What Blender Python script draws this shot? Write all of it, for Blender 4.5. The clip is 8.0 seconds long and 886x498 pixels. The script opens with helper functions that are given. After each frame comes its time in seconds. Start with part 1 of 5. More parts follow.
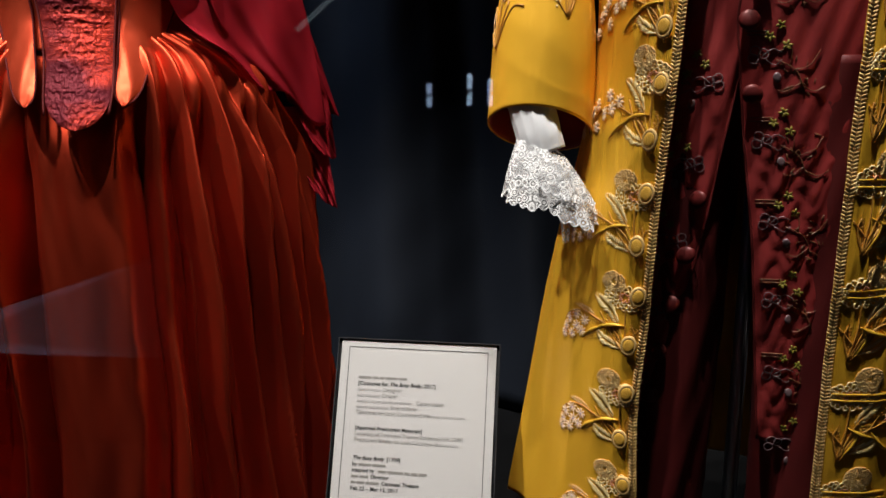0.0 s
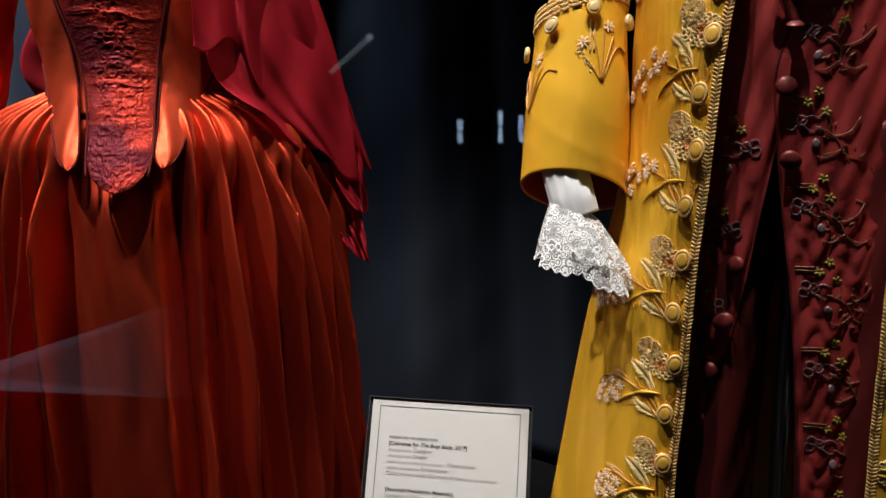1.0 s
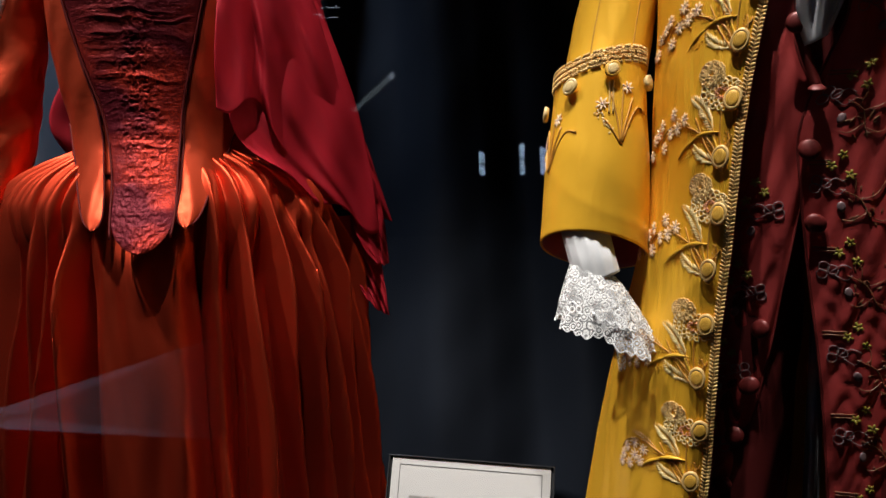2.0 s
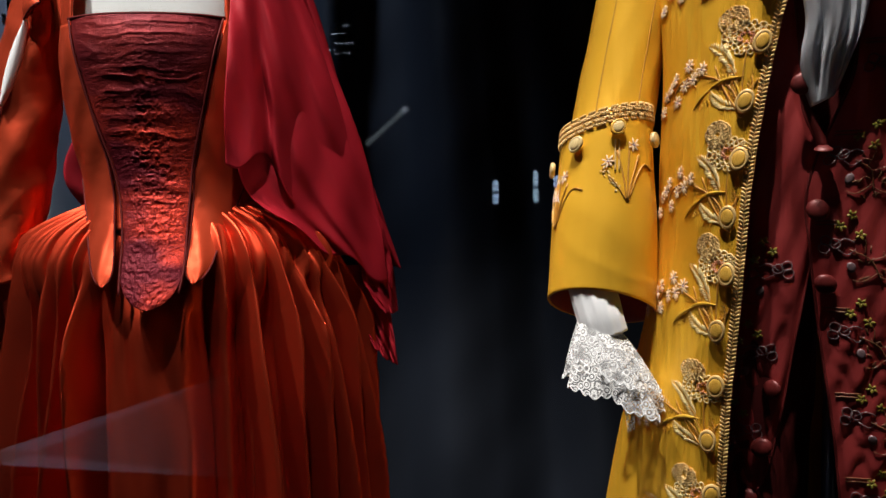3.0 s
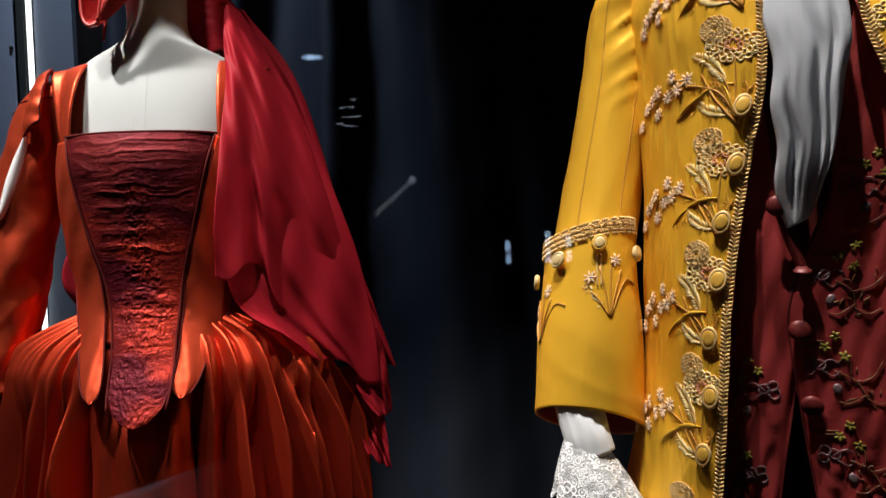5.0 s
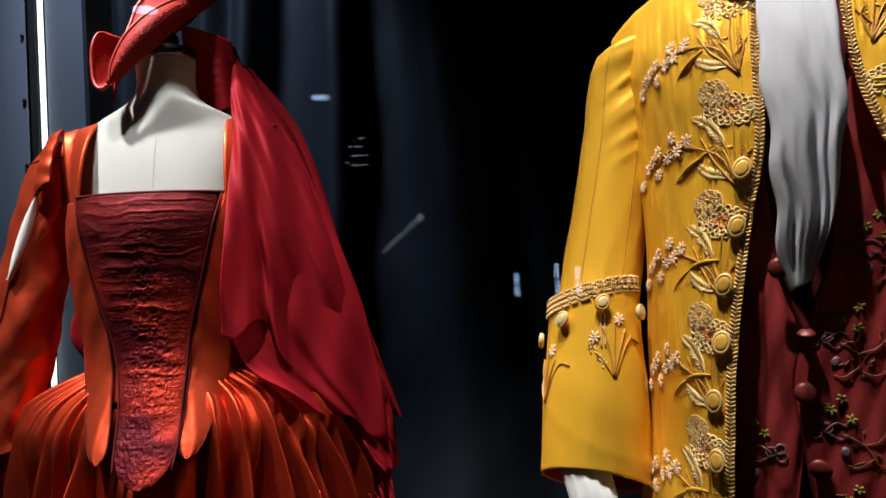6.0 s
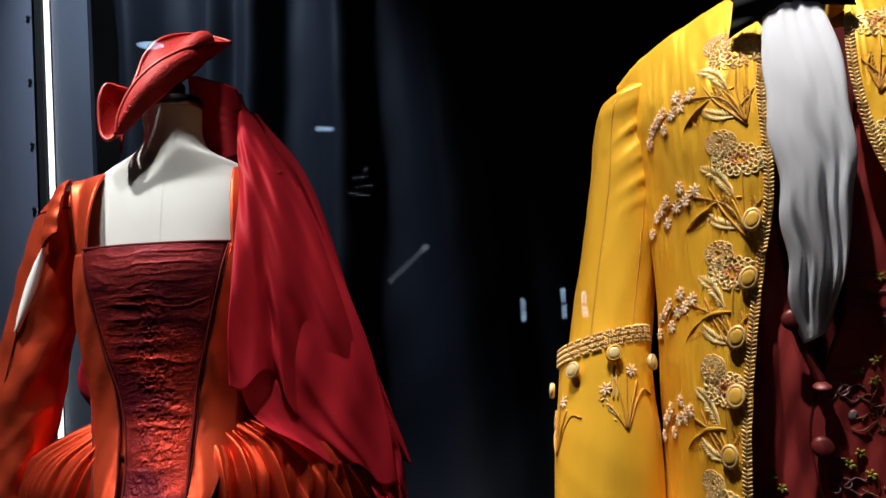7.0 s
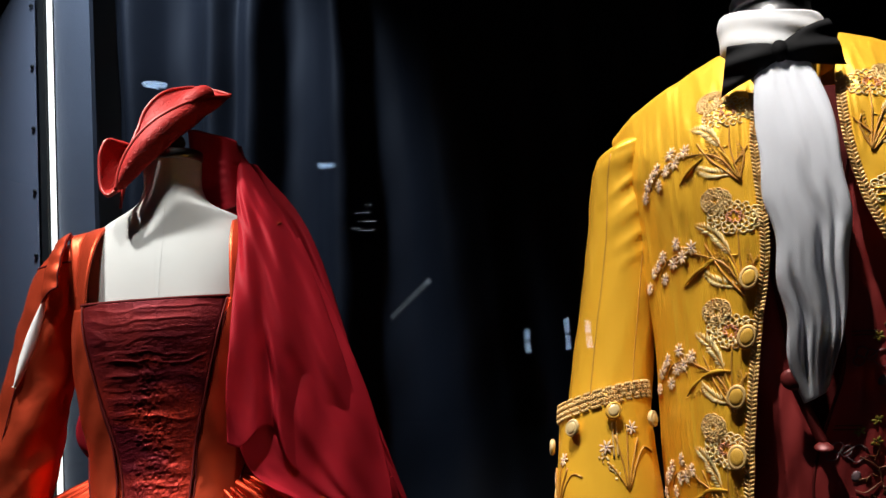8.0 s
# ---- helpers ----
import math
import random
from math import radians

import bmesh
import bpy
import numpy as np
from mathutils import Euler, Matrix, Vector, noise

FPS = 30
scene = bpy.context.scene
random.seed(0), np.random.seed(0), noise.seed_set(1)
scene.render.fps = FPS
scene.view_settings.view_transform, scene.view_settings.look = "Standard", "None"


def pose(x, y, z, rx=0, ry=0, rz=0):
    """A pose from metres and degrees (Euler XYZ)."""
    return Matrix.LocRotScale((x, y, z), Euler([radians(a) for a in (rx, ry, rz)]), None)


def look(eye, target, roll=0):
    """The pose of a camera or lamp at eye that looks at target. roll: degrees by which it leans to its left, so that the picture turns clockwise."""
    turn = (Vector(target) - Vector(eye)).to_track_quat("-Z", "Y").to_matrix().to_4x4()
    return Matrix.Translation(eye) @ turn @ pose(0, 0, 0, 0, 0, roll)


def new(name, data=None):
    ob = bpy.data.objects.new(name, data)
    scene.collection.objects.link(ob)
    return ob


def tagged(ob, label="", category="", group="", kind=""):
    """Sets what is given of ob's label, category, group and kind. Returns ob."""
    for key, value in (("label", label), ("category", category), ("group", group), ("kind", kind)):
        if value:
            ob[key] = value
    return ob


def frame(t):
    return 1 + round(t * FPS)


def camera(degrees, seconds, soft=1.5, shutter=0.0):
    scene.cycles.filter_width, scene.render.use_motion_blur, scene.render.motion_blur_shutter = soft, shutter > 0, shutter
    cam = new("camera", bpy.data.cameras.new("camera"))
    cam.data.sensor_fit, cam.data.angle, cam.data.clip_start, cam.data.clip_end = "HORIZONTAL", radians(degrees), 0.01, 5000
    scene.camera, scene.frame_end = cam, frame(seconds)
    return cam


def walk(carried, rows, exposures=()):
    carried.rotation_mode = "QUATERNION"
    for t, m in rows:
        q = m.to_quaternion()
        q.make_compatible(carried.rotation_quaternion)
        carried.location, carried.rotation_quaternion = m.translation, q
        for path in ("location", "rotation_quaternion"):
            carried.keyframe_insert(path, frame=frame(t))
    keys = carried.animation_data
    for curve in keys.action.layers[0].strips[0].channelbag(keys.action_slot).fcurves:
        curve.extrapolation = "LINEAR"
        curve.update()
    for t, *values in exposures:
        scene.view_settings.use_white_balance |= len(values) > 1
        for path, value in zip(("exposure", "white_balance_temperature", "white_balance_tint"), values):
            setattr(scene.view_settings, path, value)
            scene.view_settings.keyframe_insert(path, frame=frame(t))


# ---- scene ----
cam = camera(62.4, 8.0)
METRES, EYE, TILT, LEAN, TURN = 0.32, 0.93, -12.5, 0.7, 0.0
ROWS = [
    (0.0, 0.0, 0.0, 0.0, 0.0, 0.0, 0.0),
    (0.5, 0.0037, 0.0078, 0.0584, 1.08, 1.34, -0.18),
    (1.0, -0.0089, 0.0083, 0.1205, 2.36, 2.59, -0.35),
    (1.5, -0.0116, 0.0123, 0.1835, 3.48, 3.8, -0.4),
    (2.0, 0.0029, 0.0134, 0.2467, 4.12, 4.9, -0.34),
    (3.5, 0.0578, 0.0066, 0.4325, 5.72, 7.92, -0.16),
    (4.0, 0.0936, 0.0065, 0.4923, 6.04, 8.9, 0.01),
    (4.5, 0.1333, -0.0043, 0.5485, 6.25, 10.05, 0.2),
    (6.0, 0.1937, -0.0633, 0.7162, 7.4, 13.81, 0.74),
    (6.5, 0.1846, -0.0741, 0.769, 7.69, 14.66, 1.06),
    (7.0, 0.1861, -0.0756, 0.8263, 8.0, 15.69, 1.39),
    (7.5, 0.198, -0.087, 0.8813, 8.22, 16.82, 1.61),
    (8.0, 0.2164, -0.106, 0.9314, 8.4, 17.98, 1.86),
]
walk(cam, [(t, pose(0, 0, EYE, TILT, LEAN, TURN) @ pose(METRES * x, METRES * y, METRES * z, 90 + pitch, roll, yaw)) for t, x, y, z, yaw, pitch, roll in ROWS])

# ---- light ----
world = bpy.data.worlds.new("world")
scene.world = world
world.use_nodes = True
world.node_tree.nodes["Background"].inputs[0].default_value = (0.5, 0.6, 0.8, 1)
world.node_tree.nodes["Background"].inputs[1].default_value = 0.004


def spot(name, eye, target, watts, colour, cone, blend, size):
    data = bpy.data.lights.new(name, "SPOT")
    data.energy, data.color, data.spot_size, data.spot_blend, data.shadow_soft_size = watts, colour, radians(cone), blend, size
    ob = new(name, data)
    ob.matrix_world = look(eye, target)
    return ob


WARM, COOL = (1.0, 0.955, 0.89), (0.62, 0.77, 1.0)
spot("case_spot", (-1.28, 0.60, 3.22), (-0.58, 1.10, 1.05), 400, WARM, 34, 0.6, 0.05)
spot("case_spot", (-0.72, 0.46, 3.22), (-0.48, 1.10, 1.10), 130, WARM, 30, 0.6, 0.05)
spot("case_spot", (-0.16, 0.44, 3.22), (0.14, 1.04, 1.05), 230, WARM, 38, 0.6, 0.02)
spot("case_spot", (0.16, 0.54, 3.22), (0.38, 0.95, 0.80), 205, WARM, 32, 0.6, 0.02)
# added cool fill that stands in for the light strip's glow on the drape
spot("curtain_fill", (-0.98, 1.30, 3.20), (-0.82, 1.97, 1.72), 195, COOL, 48, 0.9, 0.05)

# ---- materials ----


def material(name, base, rough=0.5, metal=0.0, sheen=0.0, second=None, scale=40.0, mix=0.5, bump=0.0, bump_scale=300.0,
             stretch=(1, 1, 1), emit=0.0, spec=0.5, detail=4.0, aniso=0.0):
    """A surface with two scales of colour change and a fine relief."""
    m = bpy.data.materials.new(name)
    m.use_nodes = True
    nt = m.node_tree
    b = nt.nodes["Principled BSDF"]
    b.inputs["Roughness"].default_value = rough
    b.inputs["Metallic"].default_value = metal
    b.inputs["Sheen Weight"].default_value = sheen
    b.inputs["Specular IOR Level"].default_value = spec
    b.inputs["Anisotropic"].default_value = aniso
    tc = nt.nodes.new("ShaderNodeTexCoord")
    mp = nt.nodes.new("ShaderNodeMapping")
    mp.inputs["Scale"].default_value = stretch
    nt.links.new(tc.outputs["Object"], mp.inputs[0])
    n1 = nt.nodes.new("ShaderNodeTexNoise")
    n1.inputs["Scale"].default_value = scale
    n1.inputs["Detail"].default_value = detail
    nt.links.new(mp.outputs[0], n1.inputs["Vector"])
    ramp = nt.nodes.new("ShaderNodeMapRange")
    ramp.inputs[1].default_value, ramp.inputs[2].default_value = 0.5 - mix / 2, 0.5 + mix / 2
    nt.links.new(n1.outputs["Fac"], ramp.inputs[0])
    mixer = nt.nodes.new("ShaderNodeMix")
    mixer.data_type = "RGBA"
    two = second or tuple(c * 0.8 for c in base)
    mixer.inputs[6].default_value, mixer.inputs[7].default_value = (*base, 1), (*two, 1)
    nt.links.new(ramp.outputs[0], mixer.inputs[0])
    nt.links.new(mixer.outputs[2], b.inputs["Base Color"])
    if bump:
        n2 = nt.nodes.new("ShaderNodeTexNoise")
        n2.inputs["Scale"].default_value = bump_scale
        n2.inputs["Detail"].default_value = 6
        nt.links.new(mp.outputs[0], n2.inputs["Vector"])
        bp = nt.nodes.new("ShaderNodeBump")
        bp.inputs["Strength"].default_value = bump
        bp.inputs["Distance"].default_value = 0.002
        nt.links.new(n2.outputs["Fac"], bp.inputs["Height"])
        nt.links.new(bp.outputs[0], b.inputs["Normal"])
    if emit:
        b.inputs["Emission Color"].default_value = (*base, 1)
        b.inputs["Emission Strength"].default_value = emit
    return m


def swirl(m, scale, strength, dark, amount):
    """Adds the raised scrolls of a brocade to a material."""
    nt = m.node_tree
    b = nt.nodes["Principled BSDF"]
    tc = nt.nodes.new("ShaderNodeTexCoord")
    warp = nt.nodes.new("ShaderNodeTexNoise")
    warp.inputs["Scale"].default_value = scale * 0.6
    nt.links.new(tc.outputs["Object"], warp.inputs["Vector"])
    add = nt.nodes.new("ShaderNodeVectorMath")
    add.operation = "MULTIPLY_ADD"
    add.inputs[1].default_value = (0.05, 0.05, 0.05)
    nt.links.new(warp.outputs["Color"], add.inputs[0])
    nt.links.new(tc.outputs["Object"], add.inputs[2])
    wave = nt.nodes.new("ShaderNodeTexWave")
    wave.wave_type = "RINGS"
    wave.inputs["Scale"].default_value = scale * 0.5
    wave.inputs["Distortion"].default_value = 14
    wave.inputs["Detail"].default_value = 2.5
    wave.inputs["Detail Scale"].default_value = 2.0
    nt.links.new(add.outputs[0], wave.inputs["Vector"])
    sharp = nt.nodes.new("ShaderNodeMapRange")
    sharp.inputs[1].default_value, sharp.inputs[2].default_value = 0.35, 0.75
    nt.links.new(wave.outputs["Fac"], sharp.inputs[0])
    bp = nt.nodes.new("ShaderNodeBump")
    bp.inputs["Strength"].default_value, bp.inputs["Distance"].default_value = strength, 0.003
    nt.links.new(sharp.outputs[0], bp.inputs["Height"])
    old = b.inputs["Normal"].links
    if old:
        nt.links.new(old[0].from_socket, bp.inputs["Normal"])
    nt.links.new(bp.outputs[0], b.inputs["Normal"])
    mixer = nt.nodes.new("ShaderNodeMix")
    mixer.data_type = "RGBA"
    scaled = nt.nodes.new("ShaderNodeMath")
    scaled.operation = "MULTIPLY"
    scaled.inputs[1].default_value = amount
    nt.links.new(sharp.outputs[0], scaled.inputs[0])
    nt.links.new(scaled.outputs[0], mixer.inputs[0])
    nt.links.new(b.inputs["Base Color"].links[0].from_socket, mixer.inputs[6])
    mixer.inputs[7].default_value = (*dark, 1)
    nt.links.new(mixer.outputs[2], b.inputs["Base Color"])
    return m


def sheer(name, base, through_part, clear, rough=0.6, spec=0.5):
    """Thin cloth: lets some light through and shows a little of what lies behind."""
    m = material(name, base, rough=rough, spec=spec, scale=25, mix=0.7, bump=0.15, bump_scale=900)
    nt = m.node_tree
    out = nt.nodes["Material Output"]
    b = nt.nodes["Principled BSDF"]
    tl = nt.nodes.new("ShaderNodeBsdfTranslucent")
    tl.inputs[0].default_value = (*base, 1)
    tp = nt.nodes.new("ShaderNodeBsdfTransparent")
    m1, m2 = nt.nodes.new("ShaderNodeMixShader"), nt.nodes.new("ShaderNodeMixShader")
    m1.inputs[0].default_value, m2.inputs[0].default_value = through_part, clear
    nt.links.new(b.outputs[0], m1.inputs[1])
    nt.links.new(tl.outputs[0], m1.inputs[2])
    nt.links.new(m1.outputs[0], m2.inputs[1])
    nt.links.new(tp.outputs[0], m2.inputs[2])
    nt.links.new(m2.outputs[0], out.inputs[0])
    return m


def lace_material(name):
    """Net with dense flowers and a dense border: see-through between the threads."""
    m = material(name, (0.86, 0.86, 0.87), rough=0.8, sheen=0.2, scale=200, second=(0.84, 0.84, 0.85))
    nt = m.node_tree
    out, b = nt.nodes["Material Output"], nt.nodes["Principled BSDF"]
    uv = nt.nodes.new("ShaderNodeTexCoord")
    vor = nt.nodes.new("ShaderNodeTexVoronoi")
    vor.inputs["Scale"].default_value = 120
    nt.links.new(uv.outputs["Object"], vor.inputs["Vector"])
    ring = nt.nodes.new("ShaderNodeMath")
    ring.operation = "PINGPONG"
    ring.inputs[1].default_value = 0.17
    nt.links.new(vor.outputs["Distance"], ring.inputs[0])
    thick = nt.nodes.new("ShaderNodeMapRange")
    thick.inputs[1].default_value, thick.inputs[2].default_value = 0.07, 0.12
    nt.links.new(ring.outputs[0], thick.inputs[0])
    zone = nt.nodes.new("ShaderNodeTexNoise")
    zone.inputs["Scale"].default_value = 55
    nt.links.new(uv.outputs["Object"], zone.inputs["Vector"])
    zr = nt.nodes.new("ShaderNodeMapRange")
    zr.inputs[1].default_value, zr.inputs[2].default_value = 0.38, 0.48
    nt.links.new(zone.outputs["Fac"], zr.inputs[0])
    mul = nt.nodes.new("ShaderNodeMath")
    mul.operation = "MULTIPLY"
    nt.links.new(thick.outputs[0], mul.inputs[0])
    nt.links.new(zr.outputs[0], mul.inputs[1])
    net = nt.nodes.new("ShaderNodeMath")
    net.operation = "MULTIPLY_ADD"
    net.inputs[1].default_value, net.inputs[2].default_value = 0.80, 0.13
    nt.links.new(mul.outputs[0], net.inputs[0])
    tp = nt.nodes.new("ShaderNodeBsdfTransparent")
    mx = nt.nodes.new("ShaderNodeMixShader")
    nt.links.new(net.outputs[0], mx.inputs[0])
    nt.links.new(tp.outputs[0], mx.inputs[1])
    nt.links.new(b.outputs[0], mx.inputs[2])
    nt.links.new(mx.outputs[0], out.inputs[0])
    return m


def glass_material(name):
    m = bpy.data.materials.new(name)
    m.use_nodes = True
    nt = m.node_tree
    nt.nodes.remove(nt.nodes["Principled BSDF"])
    tp, gl, fr, mx = [nt.nodes.new("ShaderNode" + k) for k in ("BsdfTransparent", "BsdfGlossy", "Fresnel", "MixShader")]
    gl.inputs["Roughness"].default_value = 0.0
    fr.inputs[0].default_value = 1.45
    nt.links.new(fr.outputs[0], mx.inputs[0])
    nt.links.new(tp.outputs[0], mx.inputs[1])
    nt.links.new(gl.outputs[0], mx.inputs[2])
    nt.links.new(mx.outputs[0], nt.nodes["Material Output"].inputs[0])
    return m


TAFFETA = material("rust_red_taffeta", (0.64, 0.066, 0.026), rough=0.44, metal=0.95, second=(0.54, 0.048, 0.019), scale=9,
                   mix=0.8, bump=0.22, bump_scale=60, stretch=(1, 1, 0.15))
BODICE = material("rust_red_bodice_silk", (0.60, 0.074, 0.030), rough=0.42, metal=0.7, spec=0.12, second=(0.48, 0.055, 0.022), scale=14,
                  mix=0.8, bump=0.5, bump_scale=60)
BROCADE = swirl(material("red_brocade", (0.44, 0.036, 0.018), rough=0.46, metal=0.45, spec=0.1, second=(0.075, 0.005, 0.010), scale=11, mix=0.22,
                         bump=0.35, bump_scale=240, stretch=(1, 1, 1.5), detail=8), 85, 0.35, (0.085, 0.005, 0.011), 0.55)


def plum_blend(m, low, high):
    """Blends the base colour into dark plum with height, its border broken up by noise."""
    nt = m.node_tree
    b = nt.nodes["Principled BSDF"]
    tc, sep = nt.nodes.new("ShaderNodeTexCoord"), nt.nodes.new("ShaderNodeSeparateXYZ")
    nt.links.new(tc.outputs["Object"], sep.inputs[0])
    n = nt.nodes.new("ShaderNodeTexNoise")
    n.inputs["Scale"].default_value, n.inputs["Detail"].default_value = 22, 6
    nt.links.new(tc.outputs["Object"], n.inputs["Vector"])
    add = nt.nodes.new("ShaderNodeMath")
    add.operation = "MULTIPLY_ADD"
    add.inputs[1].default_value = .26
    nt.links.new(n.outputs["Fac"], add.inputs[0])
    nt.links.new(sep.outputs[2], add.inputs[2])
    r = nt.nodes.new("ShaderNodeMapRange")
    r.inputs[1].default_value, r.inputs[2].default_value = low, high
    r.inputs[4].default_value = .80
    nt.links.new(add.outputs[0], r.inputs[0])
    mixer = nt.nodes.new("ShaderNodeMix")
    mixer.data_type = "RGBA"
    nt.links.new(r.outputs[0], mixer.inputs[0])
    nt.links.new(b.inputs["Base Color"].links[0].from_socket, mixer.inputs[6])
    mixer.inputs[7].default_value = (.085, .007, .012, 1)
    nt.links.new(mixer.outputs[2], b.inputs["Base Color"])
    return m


plum_blend(BROCADE, 1.255, 1.325)
PIPING = material("dark_red_piping", (0.10, 0.008, 0.008), rough=0.7, spec=0.12, scale=80)
HAT = swirl(material("red_hat_damask", (0.46, 0.020, 0.016), rough=0.6, spec=0.25, second=(0.38, 0.014, 0.014), scale=40), 60, 0.6,
            (0.36, 0.012, 0.012), 0.7)
HAT_EDGE = material("red_hat_piping", (0.42, 0.02, 0.016), rough=0.45, scale=90)
VEIL = sheer("crimson_chiffon", (0.52, 0.018, 0.036), 0.40, 0.12, 0.6, 0.2)
FORM = material("cream_form_canvas", (0.52, 0.545, 0.55), rough=0.9, spec=0.2, second=(0.48, 0.50, 0.50), scale=12, bump=0.1, bump_scale=900)
CHROME = material("brushed_neck_metal", (0.20, 0.20, 0.21), rough=0.3, metal=1.0, scale=60)
BLACK = material("black_lacquer", (0.008, 0.008, 0.009), rough=0.3, scale=60)
LINEN = material("white_linen", (0.64, 0.64, 0.66), rough=0.85, spec=0.2, second=(0.60, 0.61, 0.63), scale=30, sheen=0.2, bump=0.2, bump_scale=700)
GAUZE = sheer("white_cravat_muslin", (0.78, 0.80, 0.86), 0.30, 0.03, 0.85, 0.1)
YELLOW = material("golden_yellow_silk", (0.86, 0.480, 0.040), rough=0.38, metal=0.30, spec=0.3, second=(0.78, 0.410, 0.028), scale=7,
                  mix=0.8, bump=0.85, bump_scale=60, stretch=(1, 1, 0.22))
LINING = material("rose_red_lining", (0.30, 0.03, 0.03), rough=0.5, scale=40)
BRAID = material("antique_gold_braid", (0.74, 0.50, 0.20), rough=0.45, metal=0.15, second=(0.60, 0.37, 0.12), scale=250)
STEM = material("dark_gold_stem_thread", (0.56, 0.28, 0.04), rough=0.5, metal=0.1, second=(0.40, 0.17, 0.02), scale=200)
LEAFGOLD = material("bright_gold_leaf_thread", (0.74, 0.45, 0.04), rough=0.42, metal=0.3, second=(0.62, 0.34, 0.03), scale=200)
PALE = material("pale_peach_petal_thread", (0.84, 0.62, 0.40), rough=0.55, second=(0.78, 0.52, 0.28), scale=300)
LILAC = material("lilac_bead", (0.55, 0.40, 0.45), rough=0.3, scale=300)
SEED = material("ivory_seed_bead", (0.88, 0.70, 0.34), rough=0.35, second=(0.78, 0.58, 0.24), scale=400, spec=0.7)
ROSE = material("rose_pink_thread", (0.74, 0.32, 0.16), rough=0.6, scale=300)
BUTTON = material("gold_silk_button", (0.74, 0.43, 0.07), rough=0.45, metal=0.1, second=(0.62, 0.33, 0.04), scale=120)
PEARL = material("pearl_button_face", (0.74, 0.55, 0.26), rough=0.22, scale=90, spec=0.8)
MAROON = material("maroon_silk", (0.42, 0.052, 0.050), rough=0.42, metal=0.35, second=(0.30, 0.030, 0.030), scale=10, mix=0.8,
                  bump=0.15, bump_scale=160)
BREECH = material("dark_maroon_breeches", (0.13, 0.012, 0.012), rough=0.5, metal=0.2, second=(0.10, 0.010, 0.010), scale=12, bump=0.1)
VBUTTON = material("maroon_covered_button", (0.14, 0.015, 0.014), rough=0.45, metal=0.2, scale=120)
SILVER = material("silver_thread", (0.20, 0.13, 0.14), rough=0.4, metal=0.4, scale=300)
GREEN = material("yellow_green_thread", (0.24, 0.19, 0.022), rough=0.5, scale=300)
OLIVE = material("olive_brown_thread", (0.15, 0.055, 0.022), rough=0.5, scale=300)
BOW = material("black_satin_bow", (0.004, 0.004, 0.005), rough=0.8, spec=0.12, scale=50, bump=0.1)
CURTAIN = material("dark_blue_grey_drape", (0.0115, 0.0150, 0.0230), rough=0.65, spec=0.25, second=(0.0085, 0.0110, 0.0175), scale=5,
                   bump=0.25, bump_scale=500, stretch=(1, 1, 0.4))
STEEL = material("grey_painted_panel", (0.36, 0.39, 0.47), rough=0.45, second=(0.32, 0.35, 0.43), scale=3, bump=0.05)
GREYWALL = material("slate_grey_paint", (0.16, 0.18, 0.22), rough=0.6, scale=4, bump=0.08)
CHANNEL = material("dark_channel_metal", (0.07, 0.07, 0.065), rough=0.45, metal=0.4, scale=20)
LED = material("white_light_strip", (0.95, 1.0, 0.97), emit=1.6)
PAPER = material("white_card", (0.40, 0.39, 0.385), rough=0.7, scale=6, second=(0.385, 0.375, 0.37))
INK = material("black_ink", (0.03, 0.03, 0.03), rough=0.6)
FAINT = material("grey_ink", (0.20, 0.19, 0.18), rough=0.6)
PALE_INK = material("pale_grey_ink", (0.31, 0.30, 0.295), rough=0.6)
ACRYLIC = material("dark_clear_acrylic", (0.03, 0.03, 0.032), rough=0.12, spec=0.8, scale=30)
PINK = material("pink_card", (0.72, 0.30, 0.36), rough=0.6, scale=20)
PLINTH = material("black_plinth_paint", (0.004, 0.004, 0.0045), rough=0.9, spec=0.08, scale=12, bump=0.1)
HALL = material("dim_hall_plaster", (0.05, 0.05, 0.055), rough=0.8, scale=2, bump=0.1)
HALL_FLOOR = material("dark_hall_floor", (0.035, 0.033, 0.032), rough=0.6, scale=3, bump=0.05)
DAYLIGHT = material("daylight_pane", (0.50, 0.72, 1.0), emit=6.0)
DOWNLIGHT = material("cool_downlight_lens", (0.45, 0.68, 1.0), emit=9.0)
TUBE = material("dim_tube_light", (0.55, 0.66, 0.72), emit=1.0)
TRACK = material("cool_track_lamp_face", (0.6, 0.7, 0.85), emit=2.2)
# emission set by hand to give the grey wedge reflected in the glass
WEDGE_GLOW = material("grey_reflection_glow", (0.46, 0.49, 0.58), emit=0.28)


def fading(m, x0, x1, strength):
    """Makes a material's glow die away along x, for the soft end of a reflection."""
    nt = m.node_tree
    tc, sep, r = nt.nodes.new("ShaderNodeTexCoord"), nt.nodes.new("ShaderNodeSeparateXYZ"), nt.nodes.new("ShaderNodeMapRange")
    nt.links.new(tc.outputs["Object"], sep.inputs[0])
    nt.links.new(sep.outputs[0], r.inputs[0])
    r.interpolation_type = "SMOOTHSTEP"
    r.inputs[1].default_value, r.inputs[2].default_value, r.inputs[3].default_value, r.inputs[4].default_value = x0, x1, 0, strength
    nt.links.new(r.outputs[0], nt.nodes["Principled BSDF"].inputs["Emission Strength"])


fading(WEDGE_GLOW, .40, -.05, .26)
GLASS = glass_material("case_glass")

# ---- shapes ----


